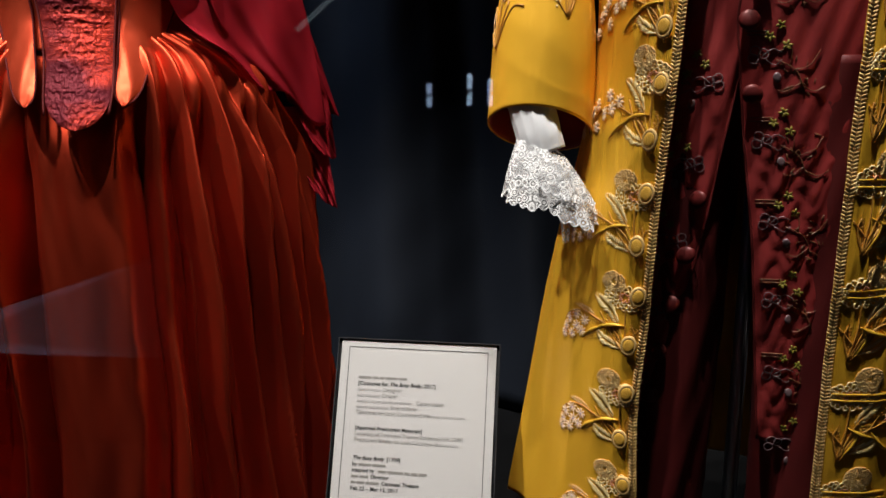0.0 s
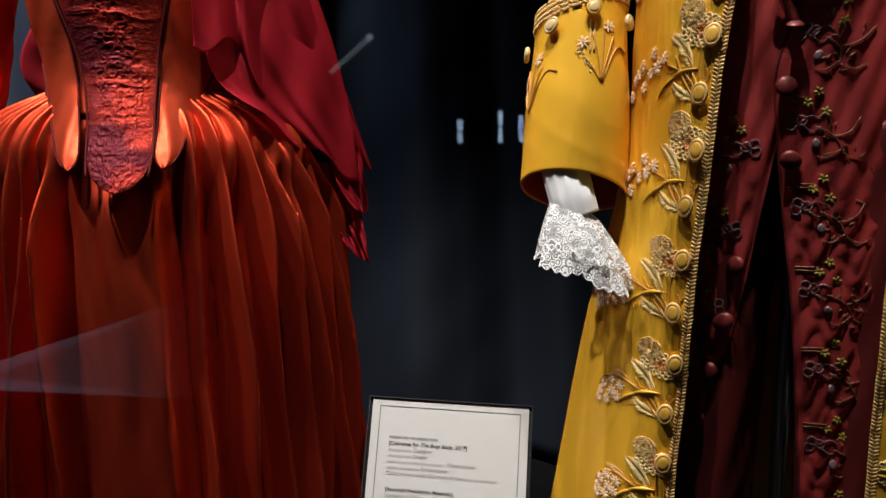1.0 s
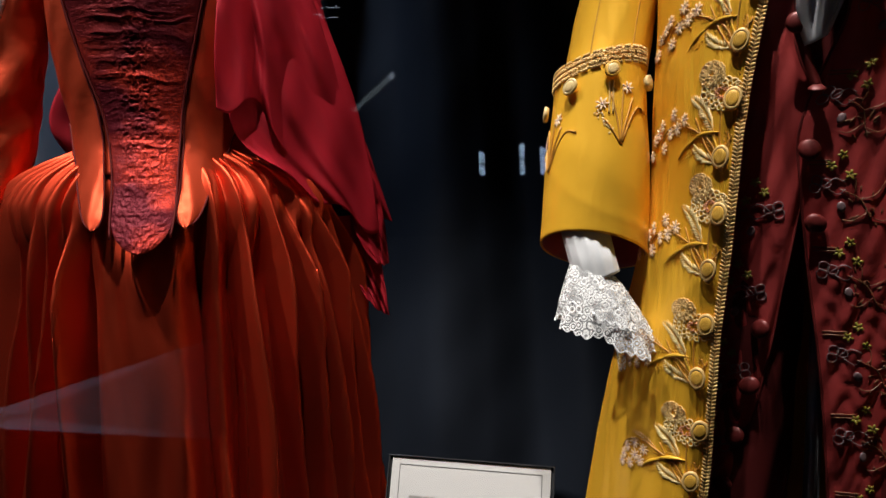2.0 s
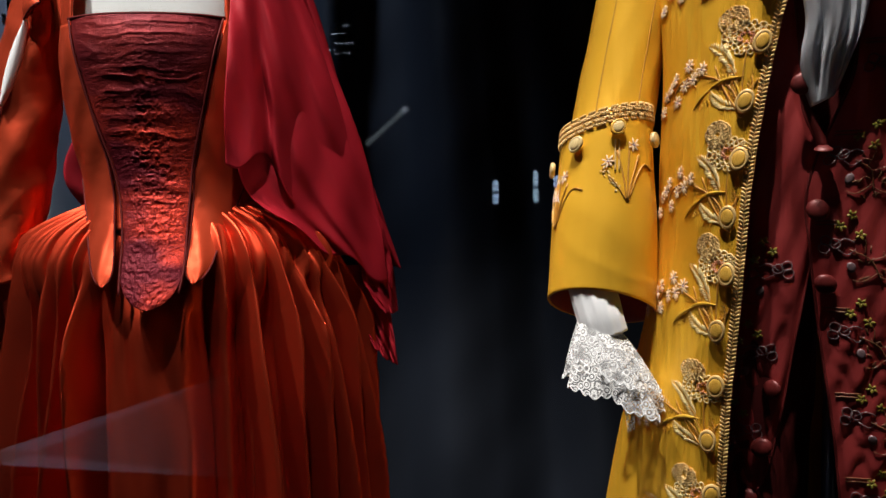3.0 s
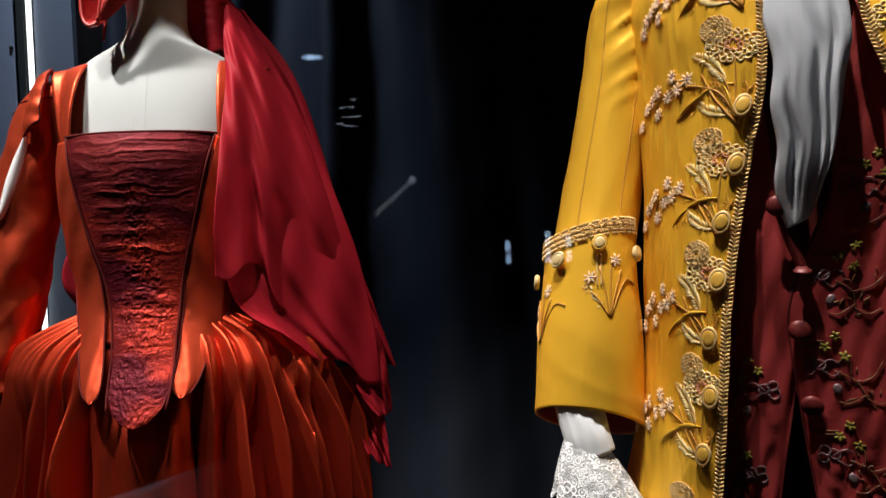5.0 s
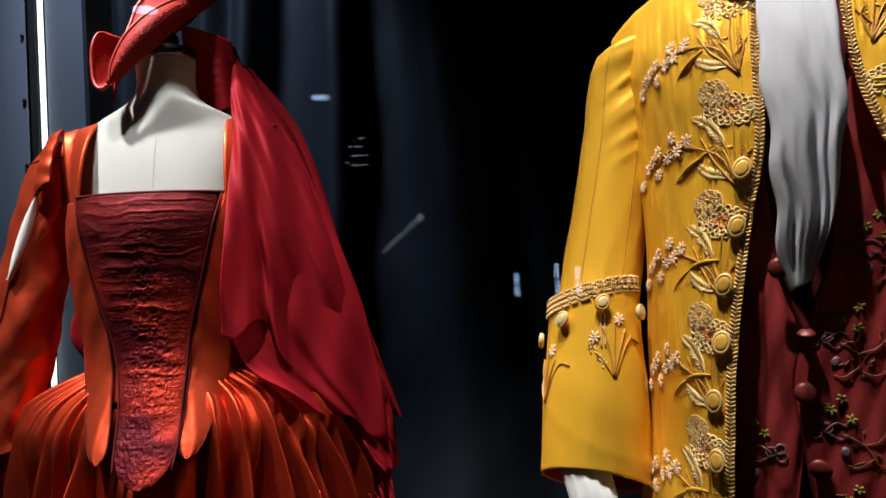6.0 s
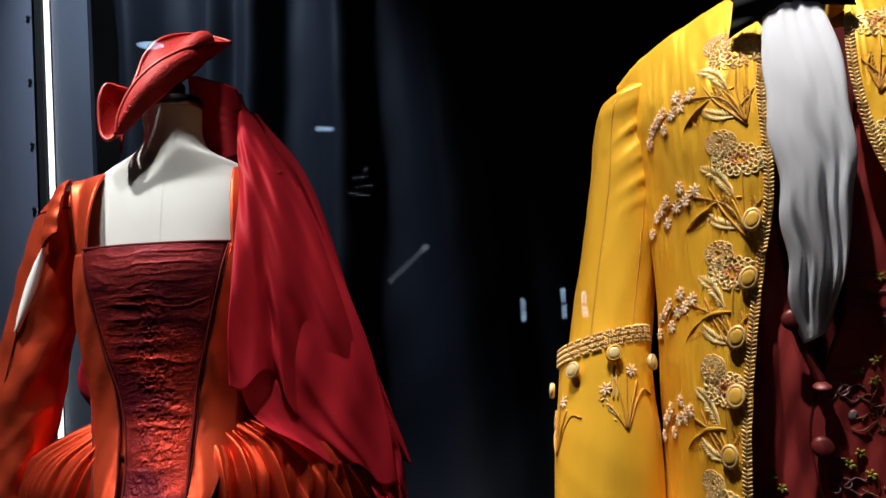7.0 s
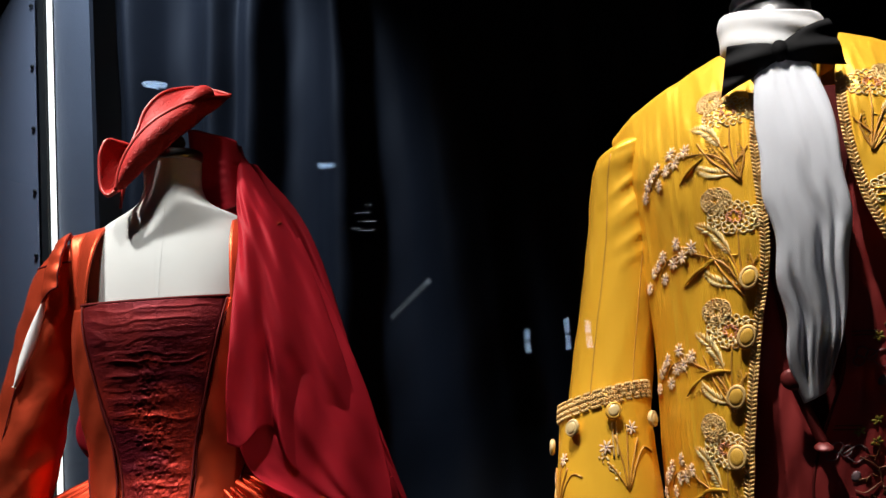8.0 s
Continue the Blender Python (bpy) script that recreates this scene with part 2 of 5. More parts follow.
def smooth_table(rows):
    """A smooth curve through rows of (key, value), keys rising."""
    k = np.array([r[0] for r in rows], float)
    v = np.array([r[1] for r in rows], float)
    g = np.gradient(v, k)

    def at(x):
        x = np.clip(x, k[0], k[-1])
        i = np.clip(np.searchsorted(k, x) - 1, 0, len(k) - 2)
        h = k[i + 1] - k[i]
        s = (x - k[i]) / h
        return ((2 * s**3 - 3 * s**2 + 1) * v[i] + (s**3 - 2 * s**2 + s) * h * g[i]
                + (-2 * s**3 + 3 * s**2) * v[i + 1] + (s**3 - s**2) * h * g[i + 1])
    return at


def path(points, n):
    """n places along a smooth line through the points."""
    p = np.array(points, float)
    k = np.linspace(0, 1, len(p))
    cols = [smooth_table(list(zip(k, p[:, i]))) for i in range(3)]
    s = np.linspace(0, 1, n)
    return np.stack([c(s) for c in cols], 1)


def join(parts):
    verts, faces, mats, base = [], [], [], 0
    for v, f, *m in parts:
        verts.append(np.asarray(v, float).reshape(-1, 3))
        faces += [tuple(i + base for i in q) for q in f]
        mats += list(m[0]) if m else [0] * len(f)
        base += len(verts[-1])
    return np.concatenate(verts), faces, mats


def shade(shape, index):
    return shape[0], shape[1], [index] * len(shape[1])


def grid(fun, nu, nv, closed=False, thick=0.0015):
    """A cloth sheet: fun takes arrays u, v from 0 to 1 and gives x, y, z. thick: the cloth's thickness, laid to the inside."""
    u, v = np.meshgrid(np.linspace(0, 1, nu + 1)[: nu if closed else nu + 1], np.linspace(0, 1, nv + 1))
    p = np.stack(fun(u, v), -1)
    cols = p.shape[1]
    if closed:
        du = np.roll(p, -1, 1) - np.roll(p, 1, 1)
    else:
        du = np.gradient(p, axis=1)
    n = np.cross(du, np.gradient(p, axis=0))
    n /= np.maximum(np.linalg.norm(n, axis=-1, keepdims=True), 1e-9)
    mid = p.mean((0, 1)) if closed else np.array((0.0, 0.05, p[..., 2].mean()))
    if ((p - mid) * n).sum(-1).mean() < 0:
        n = -n
    idx = np.arange(p.shape[0] * cols).reshape(p.shape[0], cols)
    nxt = np.roll(idx, -1, 1) if closed else idx[:, 1:]
    cur = idx if closed else idx[:, :-1]
    faces = np.stack([cur[:-1], nxt[:-1], nxt[1:], cur[1:]], -1).reshape(-1, 4)
    if not thick:
        return p.reshape(-1, 3), [tuple(q) for q in faces.tolist()]
    off = p.shape[0] * cols
    back = faces[:, ::-1] + off
    rims = []
    for row, flip in ((0, True), (-1, False)):
        a, b = cur[row], nxt[row]
        q = np.stack([a, b, b + off, a + off], -1)
        rims.append(q[:, ::-1] if flip is False else q)
    if not closed:
        for col in (0, -1):
            a, b = idx[:-1, col], idx[1:, col]
            q = np.stack([a, b, b + off, a + off], -1)
            rims.append(q if col else q[:, ::-1])
    allf = np.concatenate([faces, back] + rims)
    return np.concatenate([p.reshape(-1, 3), (p - n * thick).reshape(-1, 3)]), [tuple(q) for q in allf.tolist()]


def tube(points, radius, sides=8, closed=False):
    p = np.array(points, float)
    r = np.broadcast_to(np.asarray(radius, float), (len(p),))
    t = np.roll(p, -1, 0) - np.roll(p, 1, 0) if closed else np.gradient(p, axis=0)
    t /= np.maximum(np.linalg.norm(t, axis=1, keepdims=True), 1e-9)
    a = np.array((0.31, 0.17, 0.93))
    verts, faces = [], []
    for c, d, rr in zip(p, t, r):
        a = a - d * (a @ d)
        a /= max(np.linalg.norm(a), 1e-9)
        b = np.cross(d, a)
        w = np.linspace(0, 2 * math.pi, sides, endpoint=False)[:, None]
        verts.append(c + rr * (np.cos(w) * a + np.sin(w) * b))
    n = len(p)
    for i in range(n if closed else n - 1):
        for j in range(sides):
            k, m = (i + 1) % n, (j + 1) % sides
            faces.append((i * sides + j, i * sides + m, k * sides + m, k * sides + j))
    if not closed:
        faces += [tuple(range(sides))[::-1], tuple((n - 1) * sides + j for j in range(sides))]
    return np.concatenate(verts), faces


def place(shape, at, ex, ey, ez, s=1.0):
    """The shape with its axes laid along ex, ey, ez, at a place."""
    v = np.asarray(shape[0]) * s
    return (np.asarray(at) + v[:, :1] * np.asarray(ex) + v[:, 1:2] * np.asarray(ey) + v[:, 2:3] * np.asarray(ez), *shape[1:])


def lathe(profile, sides=16):
    """Turned about z: rows of (radius, height), from below up."""
    verts, faces = [], []
    w = np.linspace(0, 2 * math.pi, sides, endpoint=False)
    for r, z in profile:
        verts.append(np.stack([r * np.cos(w), r * np.sin(w), np.full(sides, z)], 1))
    for i in range(len(profile) - 1):
        for j in range(sides):
            m = (j + 1) % sides
            faces.append((i * sides + j, i * sides + m, (i + 1) * sides + m, (i + 1) * sides + j))
    faces += [tuple(range(sides))[::-1], tuple((len(profile) - 1) * sides + j for j in range(sides))]
    return np.concatenate(verts), faces


def bead(rx, ry, rz, sides=6):
    s = [(math.sin(a), -math.cos(a)) for a in (0.35, 1.05, 1.75, 2.45, 2.8)]
    v, f = lathe(s, sides)
    return v * np.array((rx, ry, rz)), f


def box(x0, y0, z0, x1, y1, z1, bevel=0.0):
    bm = bmesh.new()
    bmesh.ops.create_cube(bm, size=1)
    for v in bm.verts:
        v.co = Vector(((x0 + x1) / 2 + v.co.x * (x1 - x0), (y0 + y1) / 2 + v.co.y * (y1 - y0), (z0 + z1) / 2 + v.co.z * (z1 - z0)))
    if bevel:
        bmesh.ops.bevel(bm, geom=bm.edges[:], offset=bevel, segments=2, affect="EDGES")
    bm.verts.index_update()
    out = np.array([v.co[:] for v in bm.verts]), [tuple(v.index for v in f.verts) for f in bm.faces]
    bm.free()
    return out


def solid(name, shape, materials, parent=None, label="", flat=False):
    """One mesh object of a shape, under a parent."""
    me = bpy.data.meshes.new(name)
    me.from_pydata(np.asarray(shape[0]).tolist(), [], shape[1])
    mats = materials if isinstance(materials, (list, tuple)) else [materials]
    for m in mats:
        me.materials.append(m)
    if len(shape) > 2:
        me.polygons.foreach_set("material_index", shape[2])
    bm = bmesh.new()
    bm.from_mesh(me)
    bmesh.ops.recalc_face_normals(bm, faces=bm.faces)
    bm.to_mesh(me)
    bm.free()
    me.polygons.foreach_set("use_smooth", [not flat] * len(me.polygons))
    me.update()
    ob = new(name, me)
    if parent:
        ob.parent = parent
    if label:
        tagged(ob, label)
    return ob


def thing(name, m, label, category, group=""):
    ob = new(name)
    ob.empty_display_size = 0.05
    ob.matrix_world = m
    return tagged(ob, label, category, group)


def setting(name, shape, mat, label, category, flat=True):
    return tagged(solid(name, shape, mat, flat=flat), label, category, kind="structure")


def wobble(x, y, s, k=0.0):
    """Smooth uneven values between about -1 and 1."""
    return (np.sin(x * 1.0 * s + 1.3 + k) * np.cos(y * 1.3 * s + 0.4 * k) + np.sin(x * 2.3 * s + y * 1.7 * s + 2.1 * k)
            + 0.6 * np.sin(x * 4.1 * s - y * 3.3 * s + k * 1.9)) / 2.2


def rough(x, y, seed=0):
    """Uneven values between -1 and 1 with no repeat, about one change for each unit of x and y."""
    x, y = np.broadcast_arrays(np.asarray(x, float), np.asarray(y, float))
    i, j = np.floor(x).astype(np.int64), np.floor(y).astype(np.int64)
    p, q = x - i, y - j
    p, q = p * p * (3 - 2 * p), q * q * (3 - 2 * q)

    def corner(a, b):
        h = (a * 374761393 + b * 668265263 + seed * 974634777) & 0x7fffffff
        h = ((h ^ (h >> 13)) * 1274126177) & 0x7fffffff
        return ((h ^ (h >> 16)) & 0xffff) / 32767.5 - 1
    return (corner(i, j) * (1 - p) + corner(i + 1, j) * p) * (1 - q) + (corner(i, j + 1) * (1 - p) + corner(i + 1, j + 1) * p) * q


def step(a, b, x):
    s = np.clip((x - a) / (b - a), 0, 1)
    return s * s * (3 - 2 * s)


# ---- the case and the hall ----
setting("floor", box(-1.6, 0.42, -0.05, 2.6, 2.2, 0.0), PLINTH, "black painted floor of the display case", "floor")
setting("ceiling", box(-1.7, 0.30, 3.36, 2.7, 2.3, 3.44), PLINTH, "black ceiling of the display case", "ceiling")
setting("wall_back", box(-1.7, 2.2, -0.05, 2.7, 2.3, 3.36), GREYWALL, "slate grey back wall of the display case", "wall")
setting("wall_east", box(2.6, 0.30, -0.05, 2.7, 2.2, 3.36), PLINTH, "black end wall of the display case", "wall")
setting("wall_west", box(-1.7, 0.30, -0.05, -1.6, 2.2, 3.36), GREYWALL, "slate grey end wall of the display case", "wall")
setting("case_base", box(-1.7, 0.30, -0.45, 2.7, 2.3, -0.052), PLINTH, "black base under the display case", "plinth")
pane = setting("window_1", box(-1.598, 0.347, 0.0, 2.598, 0.353, 3.358), GLASS, "large clear front pane of the display case", "glass pane")
pane.visible_shadow = False
setting("hall_floor", box(-7, -12.3, -0.5, 7, 0.30, -0.452), HALL_FLOOR, "dark floor of the dim hall", "floor")
setting("hall_ceiling", box(-7, -12.3, 3.6, 7, 2.3, 3.7), HALL, "dim hall ceiling", "ceiling")
setting("wall_south", box(-7, -12.4, -0.5, 7, -12.05, 3.6), HALL, "dim far wall of the hall", "wall")
setting("hall_wall_west", box(-7.1, -12.3, -0.5, -7, 2.3, 3.6), HALL, "dim side wall of the hall", "wall")
setting("hall_wall_east", box(7, -12.3, -0.5, 7.1, 2.3, 3.6), HALL, "dim side wall of the hall", "wall")


def hall_window(x, z0, z1, w):
    win = thing("hall_window", pose(x, -12.04, z0), "tall narrow far window with pale blue daylight", "window", "windows of the hall")
    h = z1 - z0
    solid("frame", join([box(-w / 2 - .03, -.01, -.03, -w / 2, .03, h + .03), box(w / 2, -.01, -.03, w / 2 + .03, .03, h + .03),
                         box(-w / 2, -.01, -.03, w / 2, .03, 0), box(-w / 2, -.01, h, w / 2, .03, h + .03),
                         box(-w / 2, -.01, h * .44, w / 2, .03, h * .54)]), CHANNEL, win, flat=True)
    solid("pane", box(-w / 2, 0, 0, w / 2, .01, h * .44), DAYLIGHT, win, flat=True)
    solid("pane", box(-w / 2, 0, h * .54, w / 2, .01, h), DAYLIGHT, win, flat=True)


hall_window(-0.24, 0.60, 1.00, 0.10)
hall_window(0.45, 0.60, 1.14, 0.09)
hall_window(0.80, 0.60, 1.06, 0.10)


def downlight(x, y, z, r):
    lamp = thing("hall_downlight", pose(x, y, z), "round recessed downlight glowing cool blue", "ceiling light", "downlights of the hall")
    solid("lens", lathe([(r * .9, 0.0), (r, .012), (r, .03)], 24), DOWNLIGHT, lamp)
    solid("stem", tube([(0, 0, .02), (0, 0, 3.6 - z)], .008, 8), CHANNEL, lamp)
    solid("rim", lathe([(r * 1.02, .004), (r * 1.25, .006), (r * 1.25, .03), (r * 1.02, .03)], 24), CHANNEL, lamp)


downlight(-1.27, -4.0, 2.32, 0.07)
downlight(-2.47, -4.0, 3.02, 0.09)
beam = thing("hall_light_strip", look((-0.76, -4.0, 1.38), (-0.76, 0, 1.38)), "slanting dim light strip with a bright end", "light strip")
solid("tube", tube([(-0.14, -0.10, 0), (0.10, 0.10, 0)], 0.016, 10), TUBE, beam)
solid("end_cap", tube([(0.10, 0.10, 0), (0.13, 0.125, 0)], 0.020, 10), TRACK, beam)
solid("hanger", tube([(-0.02, 0.0, 0.02), (-0.02, 2.22, 0.02)], 0.004, 6), CHANNEL, beam)
rack = thing("track_light", pose(-1.05, -4.0, 1.98), "rack of thin cool white track lamps", "track light")
solid("hanger", box(-.004, .022, -.14, .004, .03, 1.62), CHANNEL, rack)
for i, (dx, dz, w) in enumerate(((0, 0, .10), (.05, .05, .05), (.03, -.06, .12), (-.05, -.10, .05), (.02, -.12, .10))):
    solid("lamp_face", box(dx - w / 2, 0, dz - .004, dx + w / 2, .02, dz + .004, .002), TRACK, rack)
# added board and base, placed and cut only to mirror as a grey wedge
board = thing("reflection_board", pose(-1.45, -2.0, -0.452), "added glowing board with a slanting top edge on a dark base, for a grey reflection in the glass", "board")
slab = np.array([(-.60, 0, .46), (.39, 0, .36), (.36, 0, .765), (-.60, 0, .40), (-.60, -.03, .46), (.39, -.03, .36), (.36, -.03, .765), (-.60, -.03, .40)])
solid("board_face", (slab, [(0, 1, 2, 3), (7, 6, 5, 4), (0, 4, 5, 1), (1, 5, 6, 2), (2, 6, 7, 3), (3, 7, 4, 0)]), WEDGE_GLOW, board, flat=True)
solid("base", box(-.60, -.03, 0, .39, 0, .355), PLINTH, board, flat=True)

# ---- curtain and side panel ----
FOLD = smooth_table([(-1.30, .5), (-1.12, -.4), (-1.05, .9), (-0.97, -.9), (-0.86, -.8), (-0.80, .8), (-0.74, -.1), (-0.69, .7), (-0.63, -1),
                     (-0.53, -.8), (-0.45, .8), (-0.37, -.7), (-0.28, -.8), (-0.16, .9), (-0.06, .3), (0.06, -.9), (0.20, .5), (0.34, -.6),
                     (0.5, .6), (0.66, -.6), (0.85, .7), (1.05, -.6), (1.3, .6), (1.6, -.6), (1.9, .6), (2.2, -.5), (2.55, .5)])


def drape(u, v):
    z = 3.32 * v + 0.01
    x = -1.115 + 3.6 * u
    spread = 1 + 0.10 * (1.6 - z) * np.exp(-((x + 0.2) / 0.9) ** 2)
    key = (x + 0.25) / spread - 0.25
    y = 1.97 - 0.058 * FOLD(key) - 0.006 * wobble(x, z, 7)
    return x + 0.012 * np.sin(z * 3 + x * 9), y, z


tagged(solid("curtain", grid(drape, 520, 60, thick=.003), CURTAIN), "dark blue grey pleated drape hanging behind the costumes", "curtain")

panel = thing("side_panel", pose(-1.234, 1.8, 0), "grey painted metal side panel with a bolted edge", "panel")
solid("sheet", box(-.36, 0, 0, 0, .006, 2.65, .002), STEEL, panel, flat=True)
for k in range(15):
    solid("bolt", place(lathe([(.0055, 0), (.0055, .003), (.003, .005)], 10), (-.006, -.001, .108 + .172 * k), (1, 0, 0), (0, 0, 1), (0, -1, 0)),
          CHANNEL, panel)
strip = thing("light_strip", pose(-1.215, 1.81, 0), "upright white glowing strip in a dark metal channel", "light strip")
solid("channel", join([box(-.016, 0, 0, .012, .02, 2.65), box(-.004, -.004, 0, .006, .0, 2.65)]), CHANNEL, strip, flat=True)
solid("diffuser", box(.0145, -.006, 0, .0215, .012, 2.65, .002), LED, strip, flat=True)
setting("trim_1", box(-1.19, 1.822, 0, -1.085, 1.84, 2.65), GREYWALL, "slate grey upright trim beside the drape", "trim")

# ---- the red gown ----
GOWN = pose(-0.54, 1.215, 0, 0, 0, 11)

form = thing("dress_form", GOWN, "cream canvas dress form with a dark metal neck cap", "dress form")
fa = smooth_table([(0.9, .10), (1.05, .105), (1.2, .135), (1.30, .143), (1.36, .144), (1.40, .138), (1.425, .122), (1.438, .102), (1.450, .078),
                   (1.463, .058), (1.48, .0495), (1.535, .0490)])
ff = smooth_table([(0.9, .10), (1.05, .11), (1.2, .132), (1.30, .112), (1.36, .094), (1.40, .078), (1.425, .067), (1.438, .061), (1.450, .056),
                   (1.463, .052), (1.48, .049), (1.535, .049)])


def form_skin(u, v):
    s = np.where(v < .6, 0.9 + .4 / .6 * v, 1.30 + (v - .6) / .4 * .235)
    w = 2 * math.pi * u
    e = 0.9
    c, d = np.cos(w), np.sin(w)
    x = fa(s) * np.sign(c) * np.abs(c) ** e
    y = -ff(s) * np.sign(d) * np.abs(d) ** e
    return x, y - 0.012 * step(1.40, 1.47, s), s


solid("torso", grid(form_skin, 72, 90, closed=True, thick=0), FORM, form)
solid("front_seam", tube([(0, -float(ff(z)) - 0.012 * float(step(1.40, 1.47, z)) - .0002, z) for z in np.linspace(1.27, 1.53, 30)], .0004, 5), FORM, form)
solid("neck_cap", place(lathe([(.0505, 0), (.052, .002), (.052, .016), (.049, .018), (.012, .020)], 40), (0, -.012, 1.533), (1, 0, 0), (0, 1, 0), (0, 0, 1)),
      CHROME, form, "dark metal neck cap")
solid("knob", place(lathe([(.004, 0), (.004, .006), (.011, .010), (.015, .018), (.0145, .026), (.009, .034), (.002, .036)], 20), (.008, -.012, 1.549),
                    (1, 0, 0), (0, 1, 0), (0, 0, 1)), BLACK, form, "black ball knob")
solid("stand_pole", tube([(0, 0, .03), (0, 0, .95)], .016, 16), CHROME, form)
solid("stand_foot", lathe([(.20, 0), (.20, .012), (.03, .03), (.016, .06)], 32), BLACK, form)

gown = thing("gown", GOWN, "rust red silk period gown with a brocade stomacher", "dress")
ba = smooth_table([(.84, .24), (.88, .225), (.92, .19), (.98, .145), (1.035, .134), (1.13, .149), (1.22, .158), (1.30, .153), (1.36, .155)])
bf = smooth_table([(.84, .24), (.88, .228), (.92, .212), (.98, .186), (1.035, .163), (1.13, .158), (1.20, .161), (1.26, .162), (1.30, .146), (1.36, .10)])


def front(x, z):
    """How far the bodice stands forward of the axis at x, z."""
    c = np.clip(np.abs(x) / ba(z), 0, .995) ** (1 / .85)
    return bf(z) * np.sqrt(1 - c * c) ** .85


def bodice_skin(u, v):
    w = 2 * math.pi * u
    c, d = np.cos(w), np.sin(w)
    top = 1.292 + .05 * step(.2, -.6, d)
    z = .985 + (top - .985) * v
    x = ba(z) * np.sign(c) * np.abs(c) ** .85
    f = np.where(d > 0, bf(z), .105) * np.sign(d) * np.abs(d) ** .85
    k = 1 + .006 * wobble(x * 3, z * 8, 5)
    return x * k, -f * k, z


solid("bodice", grid(bodice_skin, 120, 60, closed=True), BODICE, gown)

sw = smooth_table([(.88, .034), (.91, .039), (1.0, .044), (1.075, .054), (1.15, .074), (1.23, .094), (1.292, .108)])


def stomacher(u, v):
    z0 = .880 + .412 * v
    q = 2 * u - 1
    round_end = np.where(v < .10, np.sqrt(np.clip(1 - (1 - v / .10) ** 2, 0.02, 1)), 1)
    x = .012 * (1 - step(.9, 1.2, z0)) + q * sw(z0) * round_end
    f = front(x, z0) + .010 + .024 * (1 - step(.86, .98, z0)) + .003 * (1 - q * q)
    # uneven ruching across the piece, and the crusty scroll work down its middle
    line = z0 + .007 * rough(x * 22, z0 * 24, 1) + .0025 * rough(x * 70, z0 * 70, 2)
    ruche = (1 - np.abs(rough(x * 6 + 9, line * 62, 3))) ** 3 * (.6 + .4 * rough(x * 25, z0 * 25, 4))
    fine = (1 - np.abs(rough(x * 24, line * 150, 5))) ** 2
    crust = 1 - 2 * np.abs(rough(x * 150, z0 * 150, 6)) + .7 * (1 - 2 * np.abs(rough(x * 300, z0 * 300, 7)))
    middle = step(-.15, .35, rough(x * 45, z0 * 45, 8) + .9 - (np.abs(x - .006) / .032) ** 2) * step(1.25, 1.17, z0)
    crease = (.0026 * ruche + .0008 * fine) * (1 - q**6) * step(.90, .95, z0) + .0007 * crust * middle + .0002 * crust
    return x, -(f + crease), z0


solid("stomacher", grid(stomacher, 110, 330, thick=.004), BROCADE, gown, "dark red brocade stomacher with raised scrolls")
edge = np.linspace(.90, 1.292, 60)
for side in (-1, 1):
    solid("piping", tube([(.012 * (1 - float(step(.9, 1.2, z))) + side * (float(sw(z)) + .002),
                           -(float(front(side * (float(sw(z)) + .002), z)) + .0125 + .022 * (1 - float(step(.86, .98, z)))), z) for z in edge], .0016, 6), PIPING, gown)
solid("neckline_piping", tube([(x, -(float(front(x, 1.293)) + .011), 1.2935) for x in np.linspace(-.112, .112, 24)], .0026, 6), PIPING, gown)


side_in = smooth_table([(.91, .040), (1.0, .049), (1.075, .059), (1.15, .079), (1.23, .099), (1.288, .1125)])
side_out = smooth_table([(.91, .069), (.95, .081), (1.0, .100), (1.06, .121), (1.15, .140), (1.23, .148), (1.288, .148)])


def side_front(side):
    """A front piece of the bodice that ends in a rounded tab over the skirt."""
    def f(u, v):
        z = .910 + .378 * v
        cut = np.where(v < .07, np.sqrt(np.clip(1 - (1 - v / .07) ** 2, .02, 1)), 1)
        shift = (.013 if side > 0 else .0) * (1 - step(.92, 1.15, z))
        a, b = side_in(z) + shift, side_out(z) + shift
        x = (a + b) / 2 + (2 * u - 1) * (b - a) / 2 * cut
        return side * x, -(front(x, z) + .0065 + .010 * (1 - step(.90, 1.0, z)) + .004 * (1 - (2 * u - 1) ** 2) + .0012 * np.sin(z * 90 + 9 * u)), z
    return f


for side in (-1, 1):
    t_fun = side_front(side)
    solid("bodice_front", grid(t_fun, 24, 90, thick=.004), BODICE, gown)
    rim = [[float(c) for c in t_fun(np.float64(k), np.float64(s))] for k, s in [(0, s) for s in np.linspace(.95, 0, 50)] + [(1, s) for s in np.linspace(0, .4, 24)]]
    solid("piping", tube(np.array(rim) + np.array((0, -.001, 0)), .0014, 6), PIPING, gown)


def strap(side):
    def f(u, v):
        a = np.clip(v / .7, 0, 1)
        b = np.clip((v - .7) / .3, 0, 1)
        inner = .1125 - .010 * step(0, 1, a)
        outer = .1515 + .026 * step(0, 1, a)
        x = inner + (outer - inner) * u
        base = front(np.minimum(x, .1475), 1.285) + .001
        fwd = base + (-.012 - base) * a ** 1.7 - .09 * np.sqrt(b)
        z = 1.280 + (1.436 - 1.280) * np.sin(a * math.pi / 2) - .13 * b**2
        return side * x, -fwd - .003 * a, z - .014 * u * step(.4, 1, a)
    return f


for side in (-1, 1):
    solid("shoulder_strap", grid(strap(side), 14, 50, thick=.004), BODICE, gown)



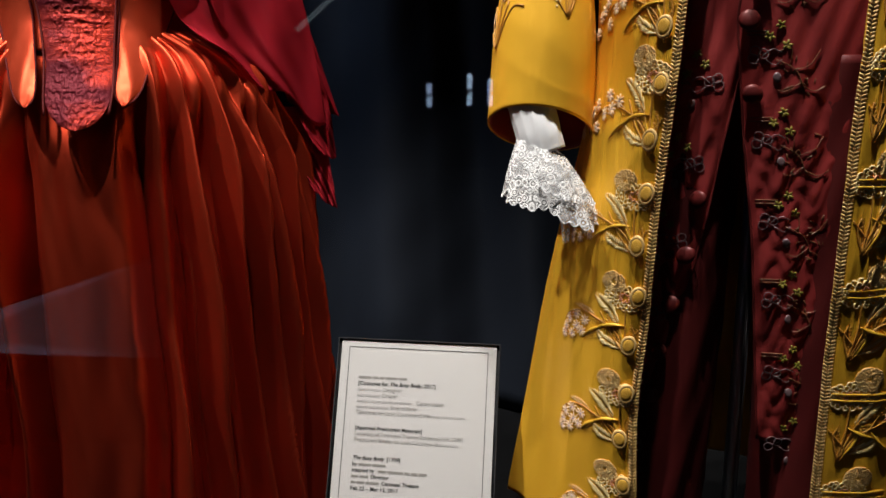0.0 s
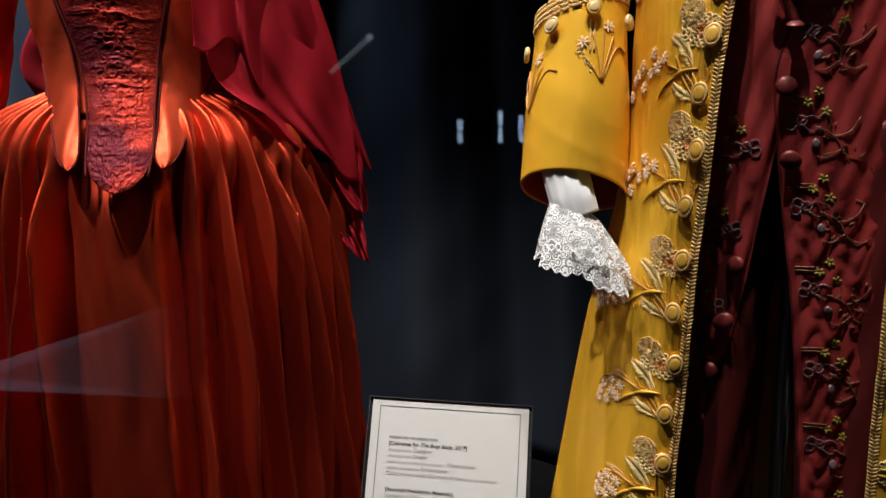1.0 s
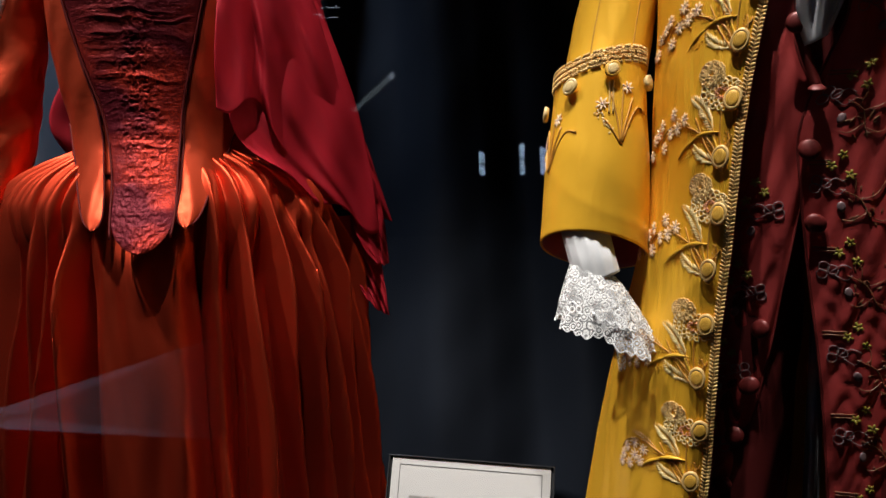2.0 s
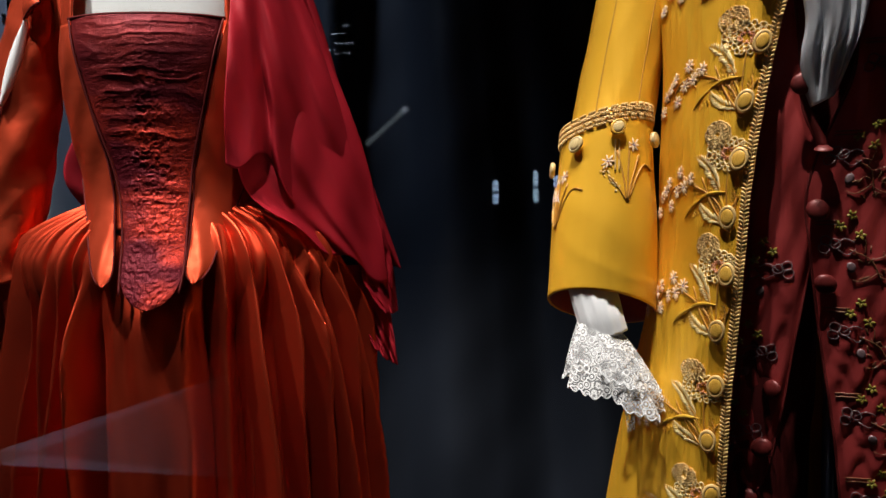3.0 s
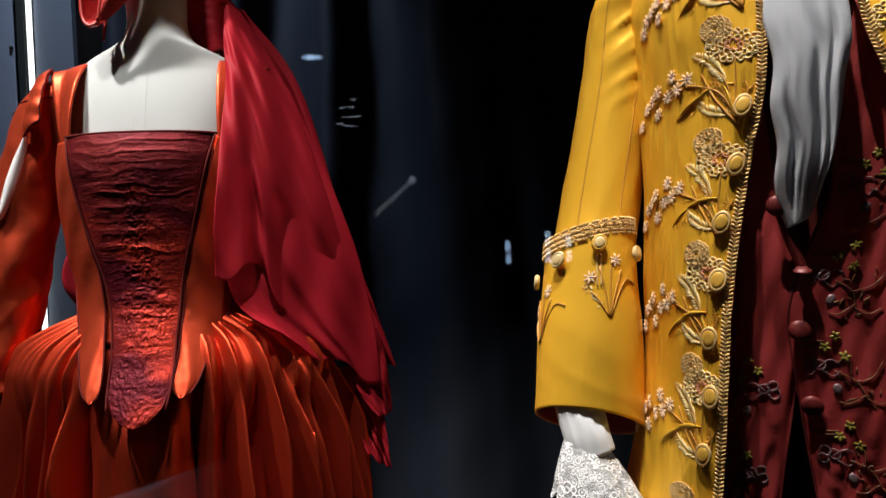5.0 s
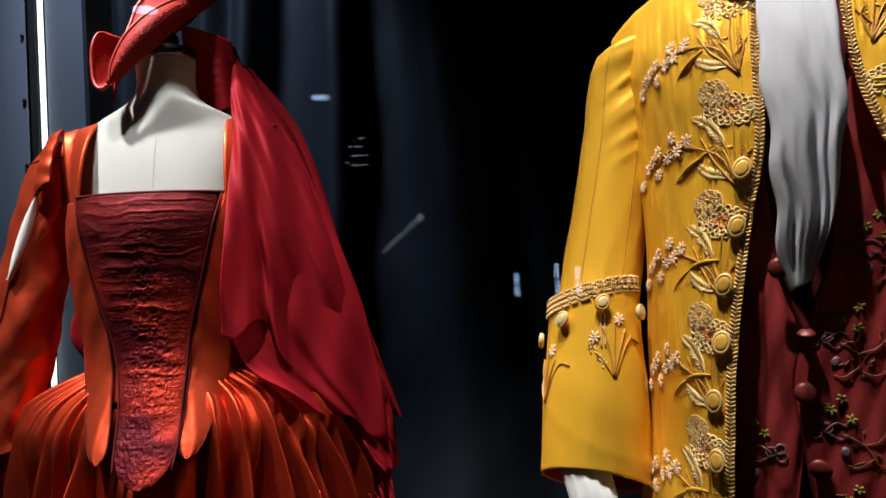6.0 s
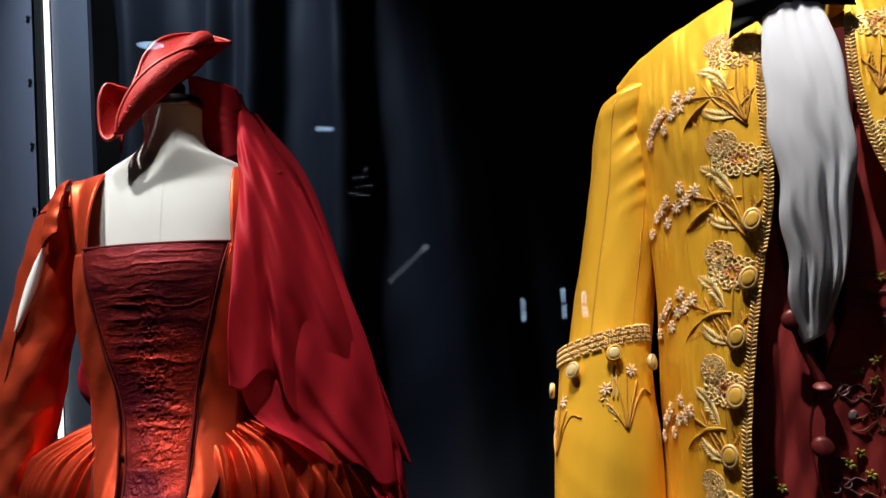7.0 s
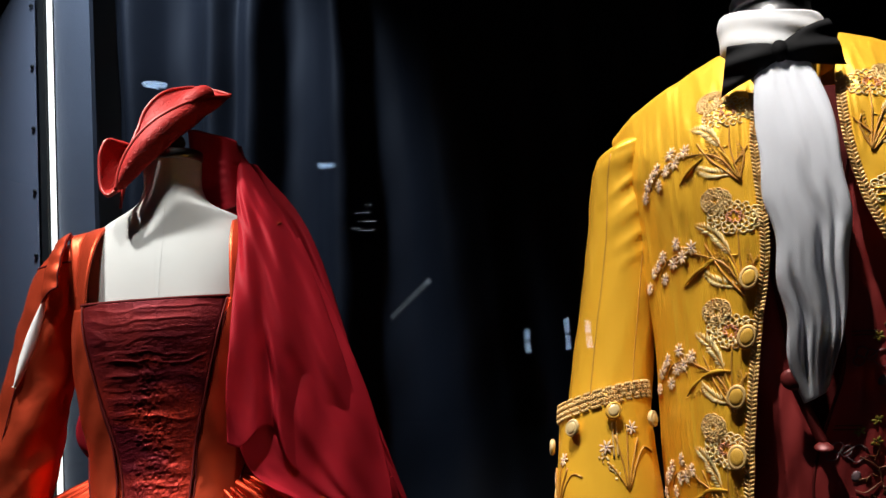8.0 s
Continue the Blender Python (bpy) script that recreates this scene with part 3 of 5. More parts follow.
def wing(u, v):
    """The wide flap over the shoulder's end, outside the strap."""
    x = -.172 - .032 * u + .002 * v
    y = -.016 - .060 * np.sin(v * 1.45) + .014 * u - .004 * np.sin(math.pi * u)
    z = 1.424 - .016 * u ** 1.5 - .095 * v ** 1.2 - .006 * u * v
    return x, y + .0015 * np.sin(v * 22 + 5 * u), z


solid("shoulder_wing", grid(wing, 16, 40, thick=.005), BODICE, gown)
solid("piping", tube([[float(c) for c in wing(np.float64(0.0), np.float64(k))] for k in np.linspace(0, 1, 24)], .0016, 6), PIPING, gown)
solid("piping", tube([[float(c) for c in wing(np.float64(k), np.float64(1.0))] for k in np.linspace(0, 1, 12)], .0016, 6), PIPING, gown)

SLEEVE = [(-.176, .006, 1.408), (-.196, .002, 1.345), (-.212, -.004, 1.26), (-.232, -.014, 1.17), (-.244, -.03, 1.07), (-.256, -.045, .97), (-.264, -.06, .90)]


def sleeve_skin(side):
    line = path(SLEEVE, 60)
    rad = smooth_table([(0, .010), (.03, .030), (.08, .043), (.15, .049), (.3, .053), (.5, .056), (.75, .052), (1, .046)])

    def f(u, v):
        i = np.clip((v * 59).astype(int), 0, 58)
        s = (v * 59 - i)[..., None]
        c = line[i] * (1 - s) + line[i + 1] * s
        w = 2 * math.pi * u
        r = rad(v) * (1 + .060 * ((1 - np.abs(rough(np.sin(w) * 1.3 + 5, v * 11 + .8 * np.cos(w), 11))) ** 2 - .4) * step(.3, .55, v) + .07 * wobble(w / 2, v * 5, 3) * step(.1, .3, v))
        return side * -(c[..., 0] + r * np.cos(w)), c[..., 1] + r * np.sin(w), c[..., 2] + .25 * r * np.cos(w)
    return f


solid("sleeve", grid(sleeve_skin(-1), 48, 90, closed=True), BODICE, gown)


seam = [[float(c) for c in sleeve_skin(-1)(np.float64(.50 + .36 * s), np.float64(.085 + .03 * s))] for s in np.linspace(0, 1, 24)]
solid("armhole_seam", tube(seam, .0016, 6), PIPING, gown)


def puff(u, v):
    """White shirt linen that shows in the sleeve's slit."""
    z = 1.175 + .135 * v
    half = .0095 * np.sin(np.clip(v, .001, .999) * math.pi) ** .6 + .001
    x = -.2400 + .040 * v + (2 * u - 1) * half
    return x, -.054 - .016 * (1 - v) - .007 * (1 - (2 * u - 1) ** 2), z


solid("slit_puff", grid(puff, 12, 30, thick=.004), LINEN, gown, "white linen puff in the sleeve slit")
solid("sleeve_button", place(bead(.008, .008, .005, 12), (-.196, -.057, 1.322), (1, 0, 0), (0, 0, 1), (0, -1, 0)), PIPING, gown)
solid("sleeve_seam", tube([(-.2400 - .040 * s, -.0685 - .026 * s, 1.178 - .20 * s) for s in np.linspace(0, 1, 20)], .0012, 5), PIPING, gown)

# the skirt: a rounded bell with gathers at the waist that run out into deep folds
ka = smooth_table([(.02, .36), (.28, .330), (.5, .316), (.77, .292), (.85, .281), (.91, .268), (.95, .253), (.985, .218), (1.008, .170), (1.025, .132), (1.04, .118)])
kf = smooth_table([(.02, .33), (.28, .300), (.5, .275), (.77, .246), (.85, .231), (.91, .213), (.95, .198), (.985, .178), (1.008, .160), (1.025, .140), (1.04, .128)])
rng = random.Random(7)
VALLEYS = [-6, 2, 9, 16, 22, 29, 35, 41, 46, 52, 57, 63, 74, 105, 110, 115, 121, 127, 133, 139, 146, 153, 161, 169, 177, 186, 196, 206, 216, 226, 236, 246, 256, 266, 276, 286, 296, 306, 316, 326, 336, 345]
PHASE = [rng.uniform(0, 6) for _ in VALLEYS]
BROAD = [-14, -2, 8, 18, 27.5, 36, 44, 53, 62, 74, 105, 113, 122.5, 132, 142, 153, 165, 178, 190, 207, 224, 241, 258, 275, 292, 309, 326]


def pleats(w, z, drop, valleys, phase, narrow):
    """Ridges between the given valleys, in degrees round the waist: their height, and how far they lean over sideways."""
    fold, lean = np.zeros_like(w), np.zeros_like(w)
    marks = valleys + [valleys[0] + 360]
    for i in range(len(valleys)):
        ph, ph2 = phase[i], phase[(i + 1) % len(valleys)]
        lo = radians(marks[i]) + .024 * np.sin(z * 7 + ph) * drop + .008 * np.sin(z * 21 + 2 * ph)
        hi = radians(marks[i + 1]) + .024 * np.sin(z * 7 + ph2) * drop + .008 * np.sin(z * 21 + 2 * ph2)
        wide = marks[i + 1] - marks[i] > 20
        for turn in (0, 2 * math.pi):
            q = (w + turn - lo) / (hi - lo)
            inside = (q >= 0) & (q < 1)
            q = np.clip(q, 0, 1)
            if wide:
                top = np.power(np.clip(4 * q * (1 - q), 0, 1), .16) * (.52 + .035 * np.sin(q * 19 + z * 5) + .03 * np.sin(q * 9 - z * 11))
                tilt = 0 * q
            else:
                mid = .5 + .10 * math.sin(ph * 3) + .06 * np.sin(z * 6 + ph)
                tall = .80 + .28 * math.sin(ph * 5) + .16 * np.sin(z * 8 + ph)
                soft = 1 - np.abs(2 * q - 1) ** 2.6
                rib = np.exp(-((q - mid) / .17) ** 2) + .30 * np.exp(-((q - mid - .30) / .07) ** 2) * step(.90, .6, z)
                top = tall * (soft * (1 - narrow) + rib * narrow)
                tilt = (hi - lo) * .22 * math.sin(ph * 2 + .5) * np.sin(2 * math.pi * q)
            fold = np.where(inside, top, fold)
            lean = np.where(inside, tilt, lean)
    return fold, lean


def skirt_skin(u, v):
    z = 1.04 - 1.02 * (v ** 1.25)
    w = 2 * math.pi * u
    drop = np.clip((1.03 - z) / .6, 0, 1)
    # close gathers on the hip run out into fewer, deeper ridges
    fine, lean1 = pleats(w, z, drop, VALLEYS, PHASE, 0 * z)
    broad, lean2 = pleats(w, z, drop, BROAD, PHASE[5:] + PHASE[:5], .85 + 0 * z)
    run = step(.95, .80, z)
    amp = .003 + .017 * np.clip((1.02 - z) / .10, 0, 1)
    deep = .076 + .030 * drop
    front_part = np.exp(-((w - radians(89.5)) / .20) ** 6)
    push = amp * (fine - .8) * (1 - run) + deep * (broad - .80) * run + .016 * front_part * run
    push = push + .0016 * wobble(w * 6, z * 5, 3.1) * step(1.0, .9, z) + .0010 * np.sin(w * 90 + 3 * np.sin(z * 13)) * step(.90, .98, z)
    # pressed in under the bodice point
    push = push - .016 * np.exp(-((w - 1.562) / .26) ** 2 - ((z - .905) / .034) ** 2)
    # the pinch caught up at the hip
    push = push + .020 * np.exp(-((w - radians(32)) / .10) ** 2 - ((z - .915) / .030) ** 2)
    turn = w + (lean1 * (1 - run) * .6 + lean2 * run) * step(1.0, .93, z)
    c, d = np.cos(turn), np.sin(turn)
    x = ka(z) * np.sign(c) * np.abs(c) ** .92
    f = np.where(d > 0, kf(z), .9 * kf(z)) * np.sign(d) * np.abs(d) ** .92
    grow = 1 + push / np.sqrt(x * x + f * f)
    return x * grow, -f * grow, z + .006 * (fine - .8) * step(.9, 1.0, z) * step(1.03, 1.0, z)


solid("skirt", grid(skirt_skin, 1100, 170, closed=True), TAFFETA, gown, "gathered rust red taffeta skirt with deep folds")

# ---- the veil ----
veil = thing("veil", GOWN, "sheer crimson chiffon veil falling from the hat over a shoulder", "veil")


def between(left, right, n=60):
    a, b = path(left, n), path(right, n)

    def at(u, v):
        i = np.clip((v * (n - 1)).astype(int), 0, n - 2)
        s = (v * (n - 1) - i)[..., None]
        p = a[i] * (1 - s) + a[i + 1] * s
        q = b[i] * (1 - s) + b[i + 1] * s
        return p, q, u[..., None]
    return at


def fall(left, right, bulge, waves, depth, phase, ragged=0.0, lift=0.0):
    line = between(left, right)

    def f(u, v):
        p, q, s = line(u, v)
        m = p * (1 - s) + q * s
        y = -bulge * np.sin(math.pi * u) * np.sin(math.pi * np.clip(v * .9 + .1, 0, 1)) - depth * v * np.sin(waves * u + phase + 1.5 * np.sin(3 * v))
        y = y - (.012 * wobble(u * 2, v * 2, 3.2, phase)) * step(.1, .4, v)
        z = ragged * v**6 * np.sin(waves * u * 1.3 + phase) + lift * v**5 * np.exp(-((u - .24) / .11) ** 2)
        y = y + (.030 * lift / .055) * step(.45, .8, v) * np.exp(-((u - .27) / .05) ** 2)
        return m[..., 0], m[..., 1] + y, m[..., 2] + z
    return f


solid("front_fall", grid(fall([(.098, .055, 1.565), (.113, -.040, 1.467), (.120, -.090, 1.38), (.119, -.140, 1.25), (.115, -.165, 1.16), (.111, -.182, 1.075)],
                              [(.106, .065, 1.560), (.150, .045, 1.49), (.210, .030, 1.37), (.262, .025, 1.21), (.292, .028, 1.08), (.322, .030, .915)],
                              .040, 5.5, .016, .3, 0, .055), 90, 110, thick=.0006), VEIL, veil)
solid("under_fall", grid(fall([(.150, .05, 1.40), (.135, -.06, 1.25), (.125, -.13, 1.12), (.135, -.155, 1.035), (.20, -.14, .975)],
                              [(.20, .07, 1.40), (.26, .06, 1.25), (.31, .05, 1.10), (.335, .04, .97), (.345, .02, .865)],
                              .02, 9, .012, 1.1, .010), 70, 70, thick=.0006), VEIL, veil)
solid("back_fall", grid(fall([(.10, .080, 1.55), (.13, .11, 1.42), (.18, .12, 1.25), (.23, .12, 1.08), (.28, .11, .90)],
                             [(.125, .085, 1.545), (.216, .10, 1.41), (.288, .105, 1.15), (.335, .11, 1.0), (.372, .115, .872)],
                             .02, 5, .012, 2.0, .008), 60, 90, thick=.0006), VEIL, veil)
for pts_l, pts_r, ph in (([(.29, .0, .95), (.30, -.01, .88), (.335, -.02, .815)], [(.34, .08, .96), (.355, .08, .89), (.362, .07, .806)], .5),
                         ([(.27, .01, .90), (.285, .0, .82), (.318, -.02, .755)], [(.33, .05, .90), (.345, .03, .82), (.356, -.02, .722)], 1.7)):
    solid("tail", grid(fall(pts_l, pts_r, .02, 4, .010, ph, .004), 40, 40, thick=.0006), VEIL, veil)
solid("back_drape", grid(fall([(.055, .055, 1.60), (-.06, .12, 1.42), (-.15, .16, 1.25), (-.235, .15, 1.09), (-.200, .15, .985)],
                              [(.105, .055, 1.575), (.14, .10, 1.42), (.18, .16, 1.25), (.22, .17, 1.10), (.26, .16, .98)],
                              -.02, 14, .012, .2, .012), 90, 80, thick=.0006), VEIL, veil)


def hood(u, v):
    """The cloth gathered under the hat behind the neck."""
    a = path([(.030, -.020, 1.590), (.030, .0, 1.54), (.040, .02, 1.48), (.050, .03, 1.455)], 40)
    b = path([(.105, .02, 1.575), (.112, .02, 1.53), (.116, .015, 1.49), (.118, .01, 1.462)], 40)
    i = np.clip((v * 38).astype(int), 0, 38)
    m = a[i] * (1 - u[..., None]) + b[i] * u[..., None]
    return m[..., 0], m[..., 1] - .02 * np.sin(math.pi * u) - .004 * np.sin(9 * u + 2 * v), m[..., 2] - .012 * np.sin(math.pi * u) * v


solid("gathered_hood", grid(hood, 30, 38, thick=.001), VEIL, veil)
solid("hood_hem", tube([[float(c) for c in hood(np.float64(s), np.float64(1.0))] for s in np.linspace(0, 1, 20)], .0015, 6), PIPING, veil)

# ---- the tricorn ----
hat = thing("tricorn_hat", GOWN, "red damask tricorn hat with corded edges, tilted forward", "hat")
TOP = [(-.064, -.10, 1.477), (-.059, -.097, 1.510), (-.042, -.092, 1.549), (-.015, -.085, 1.583), (.016, -.070, 1.610), (.055, -.040, 1.637), (.098, .015, 1.658)]
LOW = [(-.066, -.098, 1.474), (-.050, -.092, 1.482), (-.020, -.088, 1.512), (.010, -.078, 1.543), (.046, -.050, 1.589), (.076, -.012, 1.625), (.098, .015, 1.656)]
BACK = [(-.056, -.050, 1.56), (-.049, -.03, 1.597), (-.040, -.018, 1.631), (-.017, .0, 1.664), (.017, .03, 1.682), (.055, .04, 1.680), (.098, .018, 1.660)]


def ribbon(a, b, bulge, n=50):
    p, q = path(a, n), path(b, n)

    def f(u, v):
        i = np.clip((u * (n - 1)).astype(int), 0, n - 2)
        s = (u * (n - 1) - i)[..., None]
        x, y = p[i] * (1 - s) + p[i + 1] * s, q[i] * (1 - s) + q[i + 1] * s
        m = x * (1 - v[..., None]) + y * v[..., None]
        return m[..., 0], m[..., 1] - bulge * np.sin(math.pi * v) * np.sin(math.pi * u), m[..., 2]
    return f


solid("brim_flap", grid(ribbon(LOW, TOP, .014), 60, 20, thick=.004), HAT, hat)
solid("back_flap", grid(ribbon([(x, y + .01, z - .005 * (6 - i)) for i, (x, y, z) in enumerate(TOP)], BACK, -.01), 60, 20, thick=.004), HAT, hat)
solid("edge_cord", tube(path(TOP, 60), .0030, 8), HAT_EDGE, hat)
solid("edge_cord", tube(path(BACK, 60), .0030, 8), HAT_EDGE, hat)
CURL_OUT = [(-.066, -.098, 1.474), (-.078, -.100, 1.468), (-.090, -.092, 1.483), (-.0945, -.085, 1.515), (-.094, -.080, 1.544), (-.087, -.070, 1.566), (-.072, -.060, 1.564), (-.056, -.050, 1.56)]
CURL_IN = [(-.063, -.09, 1.478), (-.066, -.075, 1.486), (-.066, -.06, 1.50), (-.065, -.05, 1.52), (-.062, -.045, 1.54), (-.058, -.04, 1.553), (-.052, -.04, 1.556), (-.050, -.04, 1.556)]
solid("brim_curl", grid(ribbon(CURL_IN, CURL_OUT, -.006), 50, 16, thick=.004), HAT, hat)
solid("edge_cord", tube(path(CURL_OUT, 60), .0030, 8), HAT_EDGE, hat)


def crown(u, v):
    w, h = 2 * math.pi * u, v * math.pi / 2
    x = .062 * np.cos(w) * np.cos(h * .92)
    y = .055 * np.sin(w) * np.cos(h * .92)
    z = .050 * np.sin(h)
    return .030 + x * .75, -.012 + y * .8 - .02 * z, 1.612 + z * .8 + .60 * x


solid("crown", grid(crown, 40, 14, closed=True, thick=.003), HAT, hat)

# ---- the yellow coat ----
SUIT = pose(0.40, 1.0, 0, 0, 0, -15)
coat = thing("frock_coat", SUIT, "golden yellow silk frock coat with raised gold embroidery", "coat")
ex = smooth_table([(.30, .113), (.40, .114), (.52, .117), (.64, .109), (.78, .103), (.91, .092), (1.05, .081), (1.18, .060), (1.28, .040), (1.40, .038), (1.48, .034), (1.54, .068)])
exl = smooth_table([(.30, .092), (.52, .093), (.66, .093), (.83, .095), (1.02, .101), (1.18, .104), (1.24, .085), (1.325, .057), (1.40, .046), (1.48, .052), (1.54, .068)])
ef = smooth_table([(.30, .166), (.53, .166), (.66, .166), (.86, .165), (1.05, .155), (1.25, .138), (1.38, .130), (1.46, .105), (1.54, .030)])
sx = smooth_table([(.30, .306), (.34, .301), (.435, .285), (.51, .273), (.62, .256), (.745, .232), (.85, .208), (.94, .192), (1.05, .189), (1.19, .185), (1.30, .194), (1.42, .212), (1.54, .222)])
sf = smooth_table([(.30, .06), (.6, .052), (.94, .045), (1.2, .035), (1.42, .0), (1.54, -.02)])


def coat_at(w, z, left):
    """A place on a coat front. w: metres across from the front edge; z: height. left: the wearer's left front."""
    xe = np.where(left, exl(z), ex(z))
    xs, fe, fs = sx(z), ef(z), sf(z)
    s = np.clip(w / np.maximum(xs - xe, .02), 0, 1.4)
    x = xe + (xs - xe) * s
    f = fe + (fs - fe) * (s ** 2.0) + .004 * np.sin(math.pi * s)
    # slack in the silk
    f = f + .0030 * np.sin(26 * s + 6 * np.sin(z * 4)) * step(1.0, .7, z) * s + .0012 * wobble(x * 2, z, 16) + (.0030 * rough(x * 34 + 7, z * 11, 31) + .0022 * (1 - np.abs(rough(x * 130, z * 14 + x * 20, 32))) ** 2 + .0005 * rough(x * 260, z * 26, 33)) * step(.45, .8, z)
    drop = step(1.30, 1.54, z) * (.42 * np.clip(x - .07, 0, 1) + .35 * np.clip(x - .185, 0, 1))
    return np.where(left, x, -x), -f, z - drop


def coat_side(left):
    def f(u, v):
        z = .325 + 1.215 * v
        hem = .03 * step(.12, 0, v) * np.sin(math.pi * np.clip(u / .6, 0, 1))
        z = z + hem * .4 - .045 * (1 - step(0, .10, v)) * step(.25, 0.0, u)
        xe = np.where(left, exl(z), ex(z))
        w_side = np.clip(u / .6, 0, 1) * (sx(z) - xe)
        x, y, zz = coat_at(w_side, z, left)
        b = np.clip((u - .6) / .4, 0, 1)
        a = b * math.pi / 2
        bx = sx(z) * np.cos(a) ** .8
        by = -sf(z) + (.135 + sf(z) * 1.0) * np.sin(a) ** .8 * step(1.56, 1.40, z) + .012 * np.sin(b * 14) * step(.9, .6, z)
        sgn = 1.0 if left else -1.0
        drop = step(1.30, 1.54, z) * (.42 * np.clip(bx - .07, 0, 1) + .35 * np.clip(bx - .185, 0, 1))
        return np.where(b > 0, sgn * bx, x), np.where(b > 0, by, y), np.where(b > 0, z - drop, zz)
    return f


for left in (False, True):
    solid("front_panel" if not left else "left_panel", grid(coat_side(left), 190, 200, thick=.0025), YELLOW, coat)


def surface(w, z, left):
    """Place, across, up and out on a coat front."""
    z = np.float64(z)
    p = np.array([float(c) for c in coat_at(np.float64(w), z, left)])
    a = np.array([float(c) for c in coat_at(np.float64(w + .004), z, left)]) - p
    b = np.array([float(c) for c in coat_at(np.float64(w), z + .004, left)]) - p
    a, b = a / np.linalg.norm(a), b / np.linalg.norm(b)
    n = np.cross(b, a) * (1 if left else -1)
    n = n if n[1] < 0 else -n
    return p, a, b / 1.0, n / np.linalg.norm(n)


def braid(points, normals, width, pitch, mat_parent, label):
    """Plaited braid: two rows of slanting loops along a line."""
    p = np.array(points)
    d = np.gradient(p, axis=0)
    length = np.concatenate([[0], np.cumsum(np.linalg.norm(np.diff(p, axis=0), axis=1))])
    out = []
    knot = bead(.5, .24, .26, 6)
    for k in range(int(length[-1] / pitch)):
        s = k * pitch
        i = min(int(np.searchsorted(length, s)), len(p) - 1)
        t = d[i] / np.linalg.norm(d[i])
        n = normals[i]
        c = np.cross(t, n)
        for side in (-1, 1):
            q = (c * side * .8 + t * .6)
            q /= np.linalg.norm(q)
            r = np.cross(n, q)
            out.append(place(knot, p[i] + c * side * width * .26 + n * .001, q, r, n, width * .62))
    out.append(tube(p + np.array(normals) * -.0022, width * .28, 6))
    return solid("braid_trim", join(out), BRAID, mat_parent, label)


for left in (False, True):
    zs = np.linspace(.33, 1.47 if not left else 1.47, 260)
    rows = [surface(.0045, z, left) for z in zs]
    braid([r[0] for r in rows], [r[3] for r in rows], .0112, .0038, coat, "plaited gold braid edging")

# sprays of embroidery, drawn in metres across (w) and up (h)
PETAL, SEEDBEAD, STITCH = bead(.0012, .0036, .0006, 5), bead(.0013, .0013, .0008, 5), bead(.0010, .0034, .0005, 4)
SCALLOP = tube([(.0036 * math.cos(g), .0040 * math.sin(g) - .001, 0) for g in np.linspace(-.4, math.pi + .4, 8)], .0009, 4)


